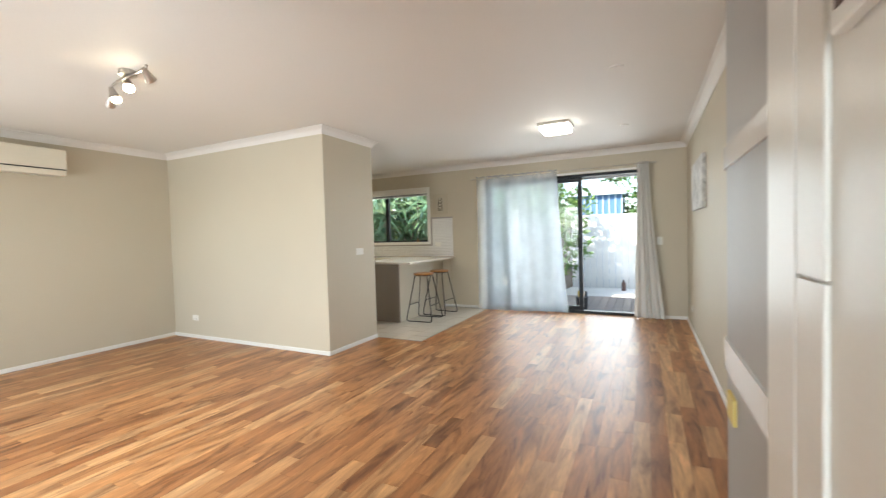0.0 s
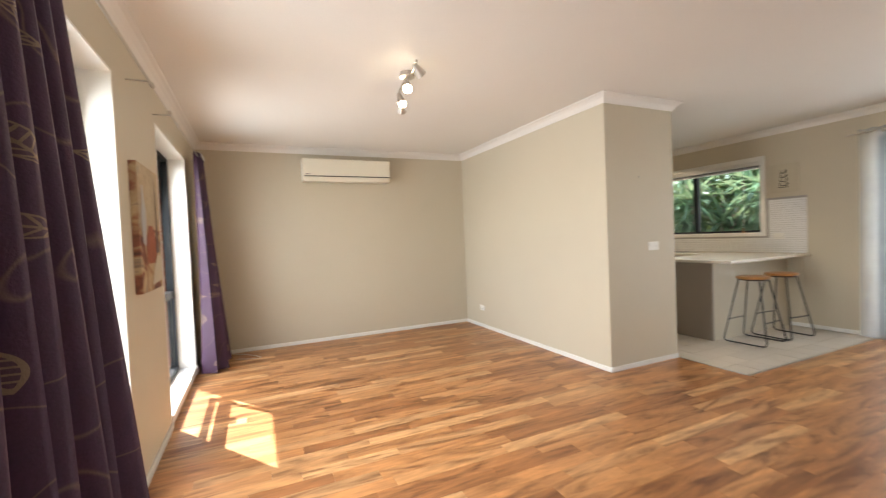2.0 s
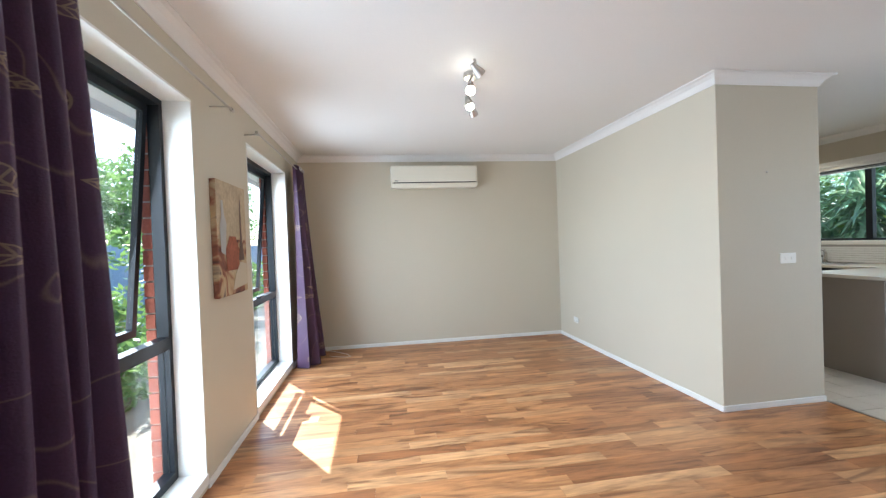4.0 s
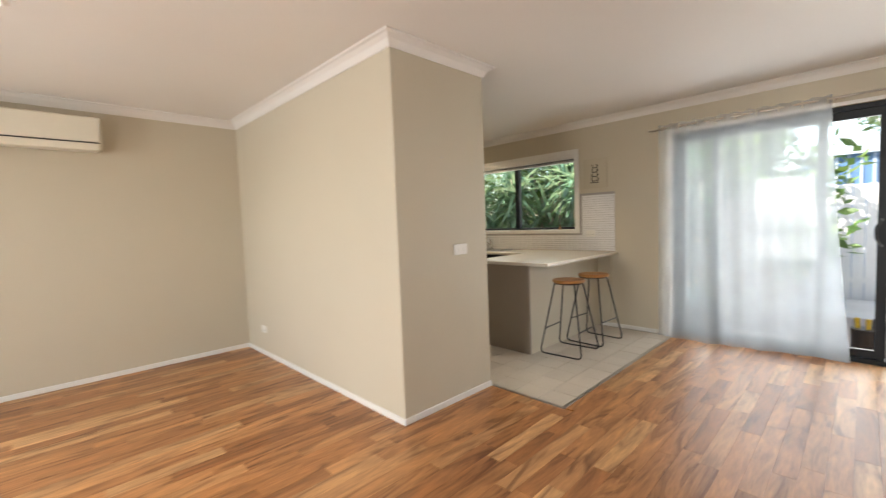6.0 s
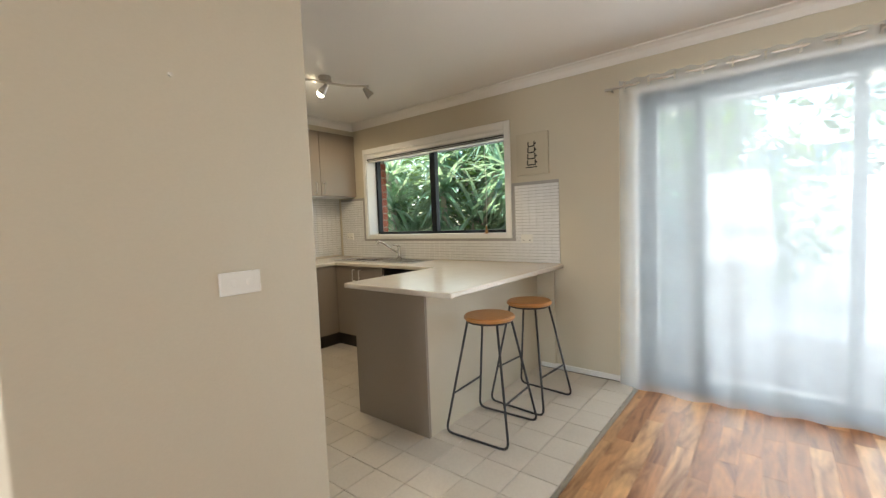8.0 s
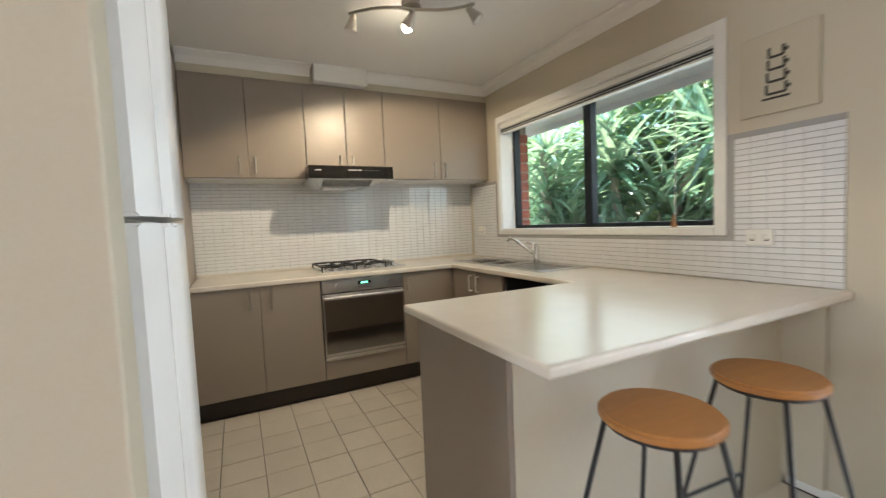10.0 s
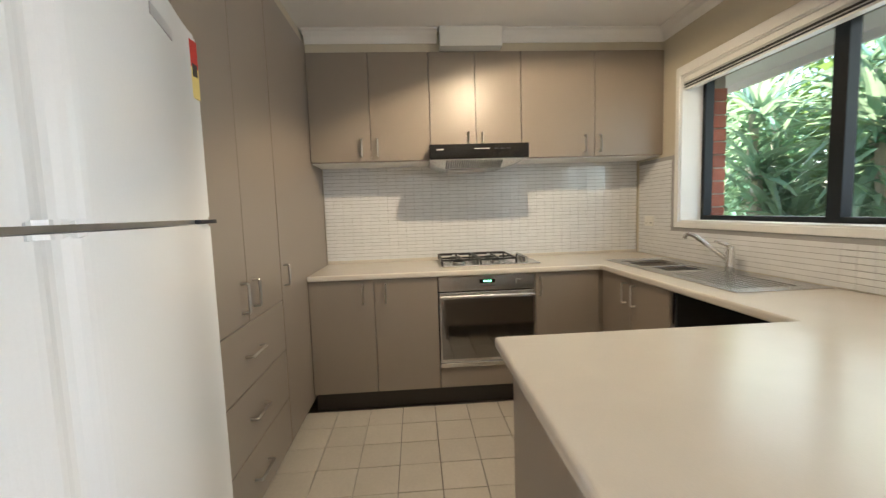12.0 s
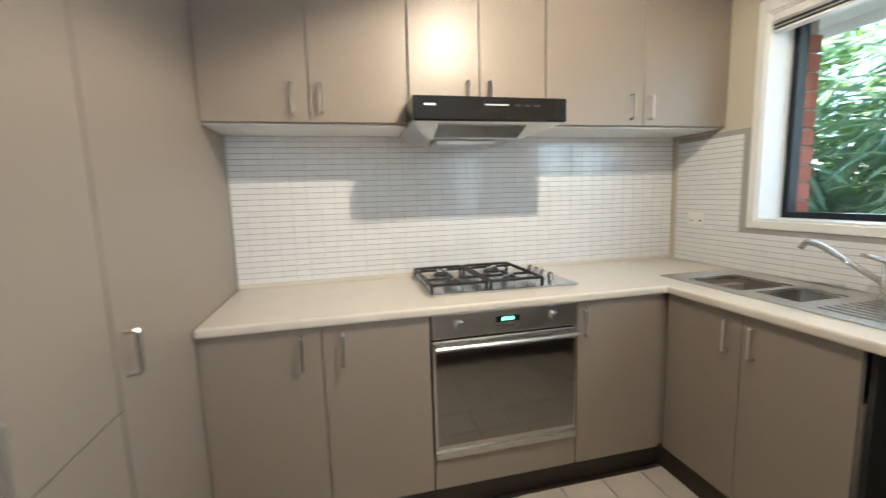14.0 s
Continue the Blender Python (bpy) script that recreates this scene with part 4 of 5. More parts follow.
part("large_bowl", bowl(-5.238, 6.172, -4.952, 6.468, 0.16), STEEL, sink, smooth=True)
part("small_bowl", bowl(-4.948, 6.202, -4.752, 6.468, 0.10), STEEL, sink, smooth=True)
for x in (-5.095, -4.85):
    part("waste", D((x, 6.32, 0.746 if x < -5 else 0.806), 0.035, 0.008), CHROME, sink)
for i in range(8):
    part("drainer_rib", B(-4.70, 6.20 + i * 0.036, WTOP + 0.006, -4.25, 6.208 + i * 0.036, WTOP + 0.009), STEEL, sink)
tap = thing("mixer_tap", (-4.69, 6.52, 0.905), "chrome mixer tap with a long slanting spout", "tap")
part("body", T([(-4.69, 6.51, 0.905), (-4.69, 6.51, 0.93), (-4.69, 6.51, 1.02), (-4.69, 6.51, 1.04)], [0.026, 0.022, 0.022, 0.018], 16), CHROME, tap, smooth=True)
part("spout", T(bend([(-4.69, 6.51, 0.955), (-4.86, 6.43, 1.085), (-4.90, 6.41, 1.10), (-4.915, 6.405, 1.07)], 0.02), 0.012, 12), CHROME, tap, smooth=True)
part("lever", T([(-4.69, 6.51, 1.04), (-4.76, 6.47, 1.062)], [0.012, 0.006], 10), CHROME, tap, smooth=True)

# oven
ov = thing("oven", (-5.2, 5.27, 0.27), "stainless steel built-in oven with dark glass door", "oven")
oy0, oy1 = 4.964, 5.582
part("carcass", B(XK + 0.05, oy0, 0.272, BX - 0.002, oy1, 0.862), DARK, ov)
cp = part("control_panel", B(BX - 0.001, oy0, 0.765, FX + 0.004, oy1, 0.862, bevel=0.003), STEEL, ov, "brushed steel control panel")
for y in (5.075, 5.475):
    k = part("knob", D((FX + 0.016, y, 0.815), 0.020, 0.026, "x", 20, r2=0.017), STEEL, cp)
part("display", B(FX + 0.004, 5.225, 0.812, FX + 0.0055, 5.325, 0.836), BLACKG, cp)
dg = bmesh.new()
for i in range(4):
    box(dg, FX + 0.0055, 5.25 + i * 0.014, 0.818, FX + 0.0062, 5.258 + i * 0.014, 0.831)
part("digits", dg, CLOCK, cp, "green lit clock digits")
for i in range(5):
    part("button", D((FX + 0.006, 5.235 + i * 0.02, 0.796), 0.004, 0.005, "x", 10), BLACKM, cp)
od = part("oven_door", B(BX - 0.001, oy0, 0.285, FX + 0.004, oy1, 0.758, bevel=0.003), STEEL, ov)
part("window", B(FX + 0.004, oy0 + 0.012, 0.325, FX + 0.007, oy1 - 0.012, 0.715), OVENGLASS, od, "dark reflective glass")
part("handle_bar", T([(FX + 0.035, oy0 + 0.01, 0.735), (FX + 0.035, oy1 - 0.01, 0.735)], 0.010, 12), STEEL, od)
for y in (oy0 + 0.05, oy1 - 0.05):
    part("handle_post", T([(FX, y, 0.735), (FX + 0.035, y, 0.735)], 0.007, 8), STEEL, od)
part("bottom_trim", B(BX - 0.001, oy0, 0.272, FX + 0.014, oy1, 0.302, bevel=0.003), STEEL, ov, "steel trim strip")

# gas cooktop
hob = thing("gas_cooktop", (-5.5, 5.35, 0.9), "stainless four-burner gas cooktop with black trivets", "cooktop")
hx0, hx1, hy0, hy1 = -5.755, -5.30, 5.00, 5.665
part("tray", B(hx0, hy0, WTOP + 0.0005, hx1, hy1, WTOP + 0.012, bevel=0.005), STEEL, hob)
for x in (-5.64, -5.42):
    for y in (5.12, 5.38):
        r = 0.048 if (x, y) != (-5.42, 5.38) else 0.035
        bn = part("burner", D((x, y, WTOP + 0.019), r, 0.014), STEEL, hob)
        part("cap", D((x, y, WTOP + 0.030), r * 0.8, 0.009), IRON, bn, "black burner cap")
for y in (5.12, 5.38):
    bm = bmesh.new()
    z = WTOP + 0.048
    for x in (hx0 + 0.02, hx1 - 0.02):
        box(bm, x - 0.006, y - 0.12, z - 0.007, x + 0.006, y + 0.12, z + 0.004)
    for yy in (y - 0.12, y + 0.12):
        box(bm, hx0 + 0.026, yy - 0.006, z - 0.007, hx1 - 0.026, yy + 0.006, z + 0.004)
    for x in (-5.64, -5.42):
        for dx, dy in ((1, 0), (-1, 0), (0, 1), (0, -1)):
            box(bm, x + dx * 0.025 - (0.005 if not dx else 0), y + dy * 0.025 - (0.005 if not dy else 0), z - 0.003, x + dx * 0.088 + (0.005 if not dx else 0), y + dy * 0.113 + (0.005 if not dy else 0), z + 0.008)
    for x in (hx0 + 0.02, hx1 - 0.02):
        for yy in (y - 0.12, y + 0.12):
            box(bm, x - 0.006, yy - 0.006, WTOP + 0.011, x + 0.006, yy + 0.006, z)
    part("trivet", bm, IRON, hob, "black cast-iron pan support")
for i in range(4):
    kx = -5.40 - i * 0.075
    kn = part("knob", D((kx, 5.585, WTOP + 0.027), 0.018, 0.032, "z", 16, r2=0.015), CHROME, hob)
    part("grip", B(kx - 0.017, 5.581, WTOP + 0.043, kx + 0.017, 5.589, WTOP + 0.052, bevel=0.002, seg=1), CHROME, kn)

# wall cupboards and hood
CX = -5.473
for a, m, b, z0, hh, lab in ((4.152, 4.556, 4.956, 1.622, ((4.494, 1.77), (4.494, 1.658), (4.60, 1.77), (4.60, 1.658)), "taupe two-door wall cupboard beside the pantry"),
                             (4.958, 5.27, 5.583, 1.715, ((5.215, 1.80), (5.215, 1.735), (5.312, 1.80), (5.312, 1.735)), "taupe two-door wall cupboard above the hood"),
                             (5.585, 6.102, 6.598, 1.622, ((6.03, 1.765), (6.03, 1.655), (6.135, 1.765), (6.135, 1.655)), "taupe two-door wall cupboard by the window")):
    unit("wall_cupboard", (XK, a, z0), (CX - 0.001, b, 2.335), ("x", CX, 1), [(a, m, z0, 2.337, hh[0:2]), (m, b, z0, 2.337, hh[2:4])], lab)
solo("cupboard_soffit_strip", B(XK + 0.02, 4.154, 1.615, CX - 0.01, 4.954, 1.6215), TRIM, "white underside strip of the wall cupboard", "cupboard trim")
solo("cupboard_soffit_strip", B(XK + 0.02, 5.588, 1.615, CX - 0.01, 6.59, 1.6215), TRIM, "white underside strip of the wall cupboard", "cupboard trim")
hd = thing("range_hood", (-5.5, 5.31, 1.6), "black fronted slide-out range hood with steel underside", "range hood")
part("body", B(XK + 0.02, 4.945, 1.622, -5.452, 5.582, 1.712, bevel=0.004), STEEL, hd)
part("visor", B(-5.45, 4.94, 1.606, -5.275, 5.588, 1.70, bevel=0.006), BLACKG, hd, "glossy black visor")
bm = bmesh.new()
lo = [bm.verts.new(p) for p in ((-5.70, 5.02, 1.556), (-5.42, 5.02, 1.556), (-5.42, 5.44, 1.556), (-5.70, 5.44, 1.556))]
hi = [bm.verts.new(p) for p in ((-5.76, 4.945, 1.605), (-5.285, 4.945, 1.605), (-5.285, 5.582, 1.605), (-5.76, 5.582, 1.605))]
for i in range(4):
    bm.faces.new((lo[i], lo[(i + 1) % 4], hi[(i + 1) % 4], hi[i]))
bm.faces.new(lo)
bm.faces.new(hi)
part("underside", bm, STEEL, hd)
for i in range(26):
    part("filter_slat", T([(-5.405, 5.054 + i * 0.0145, 1.559), (-5.31, 5.054 + i * 0.0145, 1.594)], 0.004, 5), BLACKM, hd)
part("lamp_cover", B(-5.60, 5.07, 1.535, -5.46, 5.34, 1.555, bevel=0.004), SATIN, hd)
part("badge", B(-5.2755, 4.985, 1.662, -5.2738, 5.03, 1.669), PLASTIC, hd)
part("slot", B(-5.2755, 5.23, 1.665, -5.2742, 5.33, 1.671), GREYP, hd)
for i in range(3):
    part("switch", B(-5.2755, 5.36 + i * 0.04, 1.664, -5.272, 5.385 + i * 0.04, 1.671), BLACKM, hd)
solo("flue_box", B(CX + 0.001, 5.038, 2.342, -5.378, 5.446, H - 0.001, bevel=0.002), TRIM, "white flue box above the hood cupboard", "flue box")

structure("bulkhead_kitchen", B(XK, 4.152, 2.340, CX, YB, H), WALL, "beige bulkhead above the wall cupboards", "bulkhead")

# pantry and fridge
PY = 4.15
unit("pantry", (-4.70, 3.51, 0.10), (-3.9, PY - 0.019, H - 0.08), ("y", PY - 0.018, 1),
     [(-4.70, -4.285, 0.855, H - 0.08, ((-4.338, 1.02), (-4.338, 0.91))), (-4.285, -3.9, 0.855, H - 0.08, ((-4.224, 1.02), (-4.224, 0.905))),
      (-4.70, -3.9, 0.60, 0.855, ((-4.37, 0.73), (-4.22, 0.73))), (-4.70, -3.9, 0.345, 0.60, ((-4.365, 0.475), (-4.22, 0.475))), (-4.70, -3.9, 0.10, 0.345, ((-4.365, 0.22), (-4.22, 0.22)))],
     "tall taupe pantry with drawers below two doors")
unit("broom_cupboard", (-5.79, 3.51, 0.10), (-4.704, PY - 0.019, H - 0.08), ("y", PY - 0.018, 1),
     [(-5.79, -4.704, 0.10, H - 0.08, ((-4.745, 1.028), (-4.745, 0.925)))], "tall taupe cupboard beside the worktop")
solo("pantry_kickboard", B(-5.2, 4.06, 0.001, -3.97, 4.075, 0.10), PLINTH, "dark recessed kickboard under the pantry", "kickboard")
solo("pantry_infill", B(-5.79, 4.10, H - 0.08, -3.04, 4.13, H - 0.001), WALL, "beige infill between pantry and ceiling", "bulkhead")

fr = thing("fridge", (-3.55, 3.9, 0), "white two-door top-mount fridge beside the pantry", "fridge")
fx0, fx1, fyb, fy = -3.87, -3.13, 3.53, 4.245


def bow(x):
    u = (x - fx0) / (fx1 - fx0)
    swell = 0.105 * math.sin(math.pi / 2 * min(1.0, u / 0.74)) ** 1.4 - 0.055 * (max(0.0, u - 0.74) / 0.26) ** 2
    return fy - 0.02 + swell - 0.014 * math.exp(-((u - 0.86) / 0.03) ** 2)


part("cabinet", B(fx0 + 0.005, fyb, 0.03, fx1 - 0.005, fy - 0.07, 1.79, bevel=0.01), FRIDGE, fr)


def fridge_door(z0, z1):
    """A door with a bowed front and a scooped grip along its hinge-free edge."""
    bm = bmesh.new()
    n = 72
    prof = []
    for i in range(n + 1):
        u = i / n
        prof.append((fx0 + (fx1 - fx0) * u, bow(fx0 + (fx1 - fx0) * u)))
    prof = [(fx0, fy - 0.065)] + prof + [(fx1, fy - 0.065)]
    lo, hi = [bm.verts.new((*p, z0)) for p in prof], [bm.verts.new((*p, z1)) for p in prof]
    for i in range(len(prof)):
        j = (i + 1) % len(prof)
        bm.faces.new((lo[i], lo[j], hi[j], hi[i]))
    caps = [bm.faces.new(lo[::-1]), bm.faces.new(hi)]
    es = [e for f in caps for e in f.edges]
    bmesh.ops.bevel(bm, geom=es, offset=0.008, segments=2, affect="EDGES")
    return bm


ud = part("freezer_door", fridge_door(1.275, 1.795), FRIDGE, fr, "upper freezer door", smooth=False)
part("lower_door", fridge_door(0.07, 1.262), FRIDGE, fr)
part("seal_strip", B(fx0 + 0.02, fy - 0.06, 1.262, fx1 - 0.02, fy - 0.012, 1.275), SATIN, fr, "grey strip between the doors")
part("hinge", B(fx0 + 0.01, fy - 0.03, 1.263, fx0 + 0.10, fy + 0.004, 1.274), BLACKM, fr)
bm = bmesh.new()
ends = [(-3.66, bow(-3.66)), (-3.59, bow(-3.59)), (-3.52, bow(-3.52))]
rows = [[bm.verts.new((x, y + d, z)) for x, y in ends] for d, z in ((-0.004, 1.70), (0.003, 1.70), (0.003, 1.724), (-0.004, 1.724))]
for a, b in zip(rows, rows[1:] + rows[:1]):
    for i in range(2):
        bm.faces.new((a[i], a[i + 1], b[i + 1], b[i]))
for i in (0, 2):
    bm.faces.new([r[i] for r in rows])
part("badge", bm, GREYP, ud, "silver badge strip")
ey = bow(fx0 + 0.04)
st = part("energy_label", B(fx0 + 0.006, ey - 0.006, 1.70, fx0 + 0.045, ey + 0.001, 1.775), REDM, ud, "red and yellow energy label")
part("label_foot", B(fx0 + 0.006, ey - 0.006, 1.615, fx0 + 0.045, ey + 0.001, 1.70), STICKER, st)
part("label_bars", B(fx0 + 0.014, ey - 0.005, 1.675, fx0 + 0.038, ey + 0.002, 1.71), INK, st)
for x in (fx0 + 0.06, fx1 - 0.06):
    part("foot", D((x, fy - 0.12, 0.016), 0.02, 0.03, "z", 12), BLACKM, fr)

# stools


def stool():
    s = thing("bar_stool", (0, 0, 0), "round wooden bar stool on a black rod frame", "stool", "stools at the breakfast bar")
    bm = D((0, 0, 0.698), 0.155, 0.026, seg=40)
    es = [e for e in bm.edges if e.calc_face_angle(0) > 1]
    bmesh.ops.bevel(bm, geom=es, offset=0.008, segments=3, affect="EDGES")
    part("seat", bm, SEATWOOD, s, "honey coloured round wooden seat")
    part("seat_ring", T([(0.135 * math.cos(a), 0.135 * math.sin(a), 0.678) for a in (2 * math.pi * i / 24 for i in range(25))], 0.007, 6), BLACKM, s)
    for sy in (-1, 1):
        part("leg_frame", T(bend([(-0.10, sy * 0.09, 0.68), (-0.21, sy * 0.20, 0.008), (0.21, sy * 0.20, 0.008), (0.10, sy * 0.09, 0.68)], 0.05, 5), 0.0075, 8), BLACKM, s, smooth=True)
    for sx in (-1, 1):
        part("footrest", T([(sx * 0.172, -0.162, 0.24), (sx * 0.172, 0.162, 0.24)], 0.0065, 8), BLACKM, s)
    return s


st1 = stool()
st1.matrix_basis = pose(-2.865, 5.42, 0.004, 0, 0, 3)
copy_thing(st1, pose(-2.855, 5.925, 0.004, 0, 0, -4))

# ---- outside ----
solo("ground", B(-60, -60, -0.42, 60, 80, -0.30), EARTH, "bare garden ground round the house", "ground", "structure")
solo("paving", B(-6, 9.2, -0.30, 5, 11.0, -0.16), PAVE, "sunlit pale paving beyond the deck", "paving", "structure")
deck = thing("deck", (-0.8, 8, -0.3), "weathered grey timber deck outside the sliding door", "deck")
part("bearer", B(-3.3, 6.85, -0.29, 3.4, 9.15, -0.12), DARK, deck)


def wing(name, y0, y1, holes, label):
    bm = holed_wall(XK - 0.27, 4.0 if y0 > 0 else -0.24, -0.3, 2.2, holes, y0, y1, "y")
    return solo(name, bm, MORTAR, label, "wall", "structure")


big = lambda o: (o[0] + 0.005, o[1] - 0.005, o[2] - 0.02 if o[2] > 0.01 else -0.3, o[3] - 0.005)
skin_f = wing("wall_brick_front", -0.305, -0.262, [big(W1), big(W2)], "red brick outer skin of the front wall")
skin_b = wing("wall_brick_back", 6.815, 6.90, [big(KWIN), big(SLIDE)], "red brick outer skin of the back wall")
bk = mesh_of("brick", B(-0.055, -0.0435, -0.038, 0.055, 0.0435, 0.038), BRICK)
for skin, xs, y, z0, z1 in ((skin_f, (W1[0] + 0.01, W1[1] - 0.01, W2[0] + 0.01, W2[1] - 0.01), -0.2835, 0.09, 2.1), (skin_b, (KWIN[0] + 0.012, KWIN[1] - 0.012), 6.8575, 1.2, 2.06)):
    for i, x in enumerate(xs):
        deep = 0.55 if y < 0 else 1.0
        s = -1 if i % 2 == 0 else 1
        z = z0
        while z < z1:
            o = new("brick", bk)
            o.parent = skin
            o.location, o.scale = (x + s * 0.045, y, z), (1, deep, 1)
            z += 0.086
for nm, y0, y1 in (("eave_front", -0.63, -0.24), ("eave_back", 6.80, 7.42)):
    e = thing(nm, (-2.5, (y0 + y1) / 2, 2.2), "white painted eave soffit with fascia", "eave", kind="structure")
    part("soffit", B(-7, y0, 2.205, 4.0, y1, 2.23), SOFFIT, e)
    yy = y0 if y0 < 0 else y1
    part("fascia", B(-7, yy - 0.012, 2.15, 4.0, yy + 0.012, 2.34), SOFFIT, e)
solo("roof", slab([-7, 4], [-0.68, 7.5], [], 2.60, 2.68, lambda u, v, w: (u, v, w)), PLINTH, "dark roof over the house", "roof", "structure")


def leaf_cloud(bm, centre, radii, n, size, seed, lobes=9):
    """Many small bent leaves gathered in uneven lobes."""
    rnd = random.Random(seed)
    cs = [Vector((rnd.gauss(0, 0.5) * radii[0], rnd.gauss(0, 0.5) * radii[1], rnd.gauss(0, 0.5) * radii[2])) for _ in range(lobes)]
    for _ in range(n):
        c = rnd.choice(cs)
        d = Vector((rnd.gauss(0, 1), rnd.gauss(0, 1), rnd.gauss(0, 1))).normalized() * rnd.uniform(0.6, 1.0)
        p = Vector(centre) + c + Vector((d.x * radii[0], d.y * radii[1], d.z * radii[2])) * 0.42
        if p.z < -0.27:
            p.z = -0.27 + rnd.random() * 0.1
        a = Vector((rnd.gauss(0, 1), rnd.gauss(0, 1), rnd.gauss(0, 0.7))).normalized()
        b = a.cross(Vector((rnd.gauss(0, 1), rnd.gauss(0, 1), rnd.gauss(0, 1)))).normalized()
        s = size * rnd.uniform(0.6, 1.4)
        v = [bm.verts.new(p + q) for q in (-a * s, b * s * 0.42, a * s, -b * s * 0.42)]
        bm.faces.new(v)
    return bm


def shrub(name, c, radii, n, size, seed, label, material=SHRUB, lobes=12):
    s = thing(name, (c[0], c[1], -0.3), label, "shrub")
    rnd = random.Random(seed)
    for _ in range(4):
        q = Vector((c[0] + rnd.gauss(0, 0.3) * radii[0], c[1] + rnd.gauss(0, 0.3) * radii[1], c[2]))
        part("stem", T([(c[0], c[1], -0.31), (Vector((c[0], c[1], -0.3)) + q) / 2 + Vector((0.04, 0, 0)), q], [0.03, 0.022, 0.008], 6), BARK, s)
    part("crown", leaf_cloud(bmesh.new(), c, radii, n, size, seed, lobes), material, s)
    return s


def tree(c, h, r, seed, label, crown_z=None, n=5000, size=0.07, material=GUMLEAF, lean=0.15):
    t = thing("tree", (c[0], c[1], -0.3), label, "tree")
    rnd = random.Random(seed)
    top = Vector((c[0] + lean, c[1], h))
    base = Vector((c[0], c[1], -0.32))
    part("trunk", T([base + (top - base) * i / 6 + Vector((rnd.uniform(-0.04, 0.04), 0, 0)) for i in range(7)], [r * (1 - 0.1 * i) for i in range(7)], 12), BARK, t, smooth=True)
    bm = bmesh.new()
    for _ in range(7):
        a = base + (top - base) * rnd.uniform(0.55, 0.95)
        d = Vector((rnd.gauss(0, 1), rnd.gauss(0, 1), 0.7)).normalized()
        q = a + d * rnd.uniform(0.9, 1.6)
        part("limb", T([a, (a + q) / 2 + Vector((0, 0, 0.1)), q], [r * 0.4, r * 0.28, r * 0.1], 7), BARK, t)
        leaf_cloud(bm, q, (1.0, 1.0, 0.7), n // 7, size, rnd.randint(0, 9999), 5)
    part("crown", bm, material, t)
    return t


def yucca(c, heads, seed):
    """A clump of canes with drooping sword leaves."""
    y = thing("yucca", (c[0], c[1], -0.3), "tall yucca with long drooping sword-shaped leaves", "yucca plant", "yuccas outside the kitchen")
    rnd = random.Random(seed)
    for hx, hy, hz in heads:
        top = Vector((hx, hy + 0.25, hz))
        part("trunk", T([(c[0], c[1], -0.31), (Vector(c) + top) / 2 + Vector((0.05, 0.03, 0)), top], [0.07, 0.055, 0.045], 9), BARK, y)
        bm = bmesh.new()
        for i in range(105):
            low = rnd.random() ** 1.5
            az, el = rnd.uniform(0, 6.283), rnd.uniform(-0.5, 1.3) - 1.1 * low
            L, w = rnd.uniform(0.5, 0.85), rnd.uniform(0.022, 0.042)
            d = Vector((math.cos(az) * math.cos(el), math.sin(az) * math.cos(el), math.sin(el)))
            s = d.cross(Vector((0, 0, 1))).normalized()
            p, prev = top + Vector((rnd.gauss(0, 0.04), rnd.gauss(0, 0.04), 0.1 - 0.9 * low)), None
            for j in range(6):
                ww = w * (0.7, 1.0, 1.0, 0.8, 0.5, 0.04)[j]
                nrm = s.cross(d).normalized()
                row = [bm.verts.new(p - s * ww), bm.verts.new(p - nrm * ww * 0.35), bm.verts.new(p + s * ww)]
                if prev:
                    for k in range(2):
                        bm.faces.new((prev[k], prev[k + 1], row[k + 1], row[k]))
                prev = row
                p = p + d * L / 5
                d = (d + Vector((0, 0, -0.17))).normalized()
        part("crown", bm, YUCCA, y, "rosette of sword leaves")
    return y


yucca((-5.3, 8.1, -0.3), [(-5.45, 8.0, 1.75), (-5.0, 8.25, 1.35), (-5.7, 8.2, 2.25), (-5.2, 7.95, 0.95), (-4.8, 8.5, 2.0)], 21)
yucca((-4.2, 8.2, -0.3), [(-4.35, 8.1, 1.9), (-3.95, 8.0, 1.45), (-4.5, 8.4, 1.2), (-4.1, 8.5, 2.35), (-3.7, 8.3, 2.0)], 22)
yucca((-3.2, 8.0, -0.3), [(-3.3, 7.9, 1.8), (-2.95, 8.2, 2.2), (-3.4, 8.2, 1.25), (-2.8, 8.4, 1.5)], 23)
yucca((-4.6, 8.9, -0.3), [(-4.7, 8.8, 1.6), (-5.3, 8.9, 1.9), (-4.0, 8.9, 1.7), (-3.3, 8.8, 2.2), (-4.9, 8.6, 2.7), (-4.2, 8.7, 2.9), (-3.5, 8.6, 2.7), (-5.8, 8.7, 2.7)], 25)
yucca((-6.2, 7.75, -0.3), [(-6.2, 7.7, 1.5), (-6.5, 7.9, 2.1), (-6.0, 7.9, 1.0), (-6.8, 7.8, 1.3)], 26)
yucca((-7.8, 8.6, -0.3), [(-7.8, 8.5, 1.6), (-8.2, 8.8, 2.2), (-7.5, 8.9, 1.2), (-8.6, 8.4, 1.2)], 27)
shrub("hedge_shrub", (-9.6, 9.6, 1.7), (2.4, 0.6, 2.2), 8000, 0.085, 36, "dark green shrubs beyond the yuccas", lobes=30)
yucca((-6.6, 8.4, -0.3), [(-6.6, 8.3, 1.5), (-6.9, 8.5, 2.2), (-6.3, 8.5, 0.9)], 24)
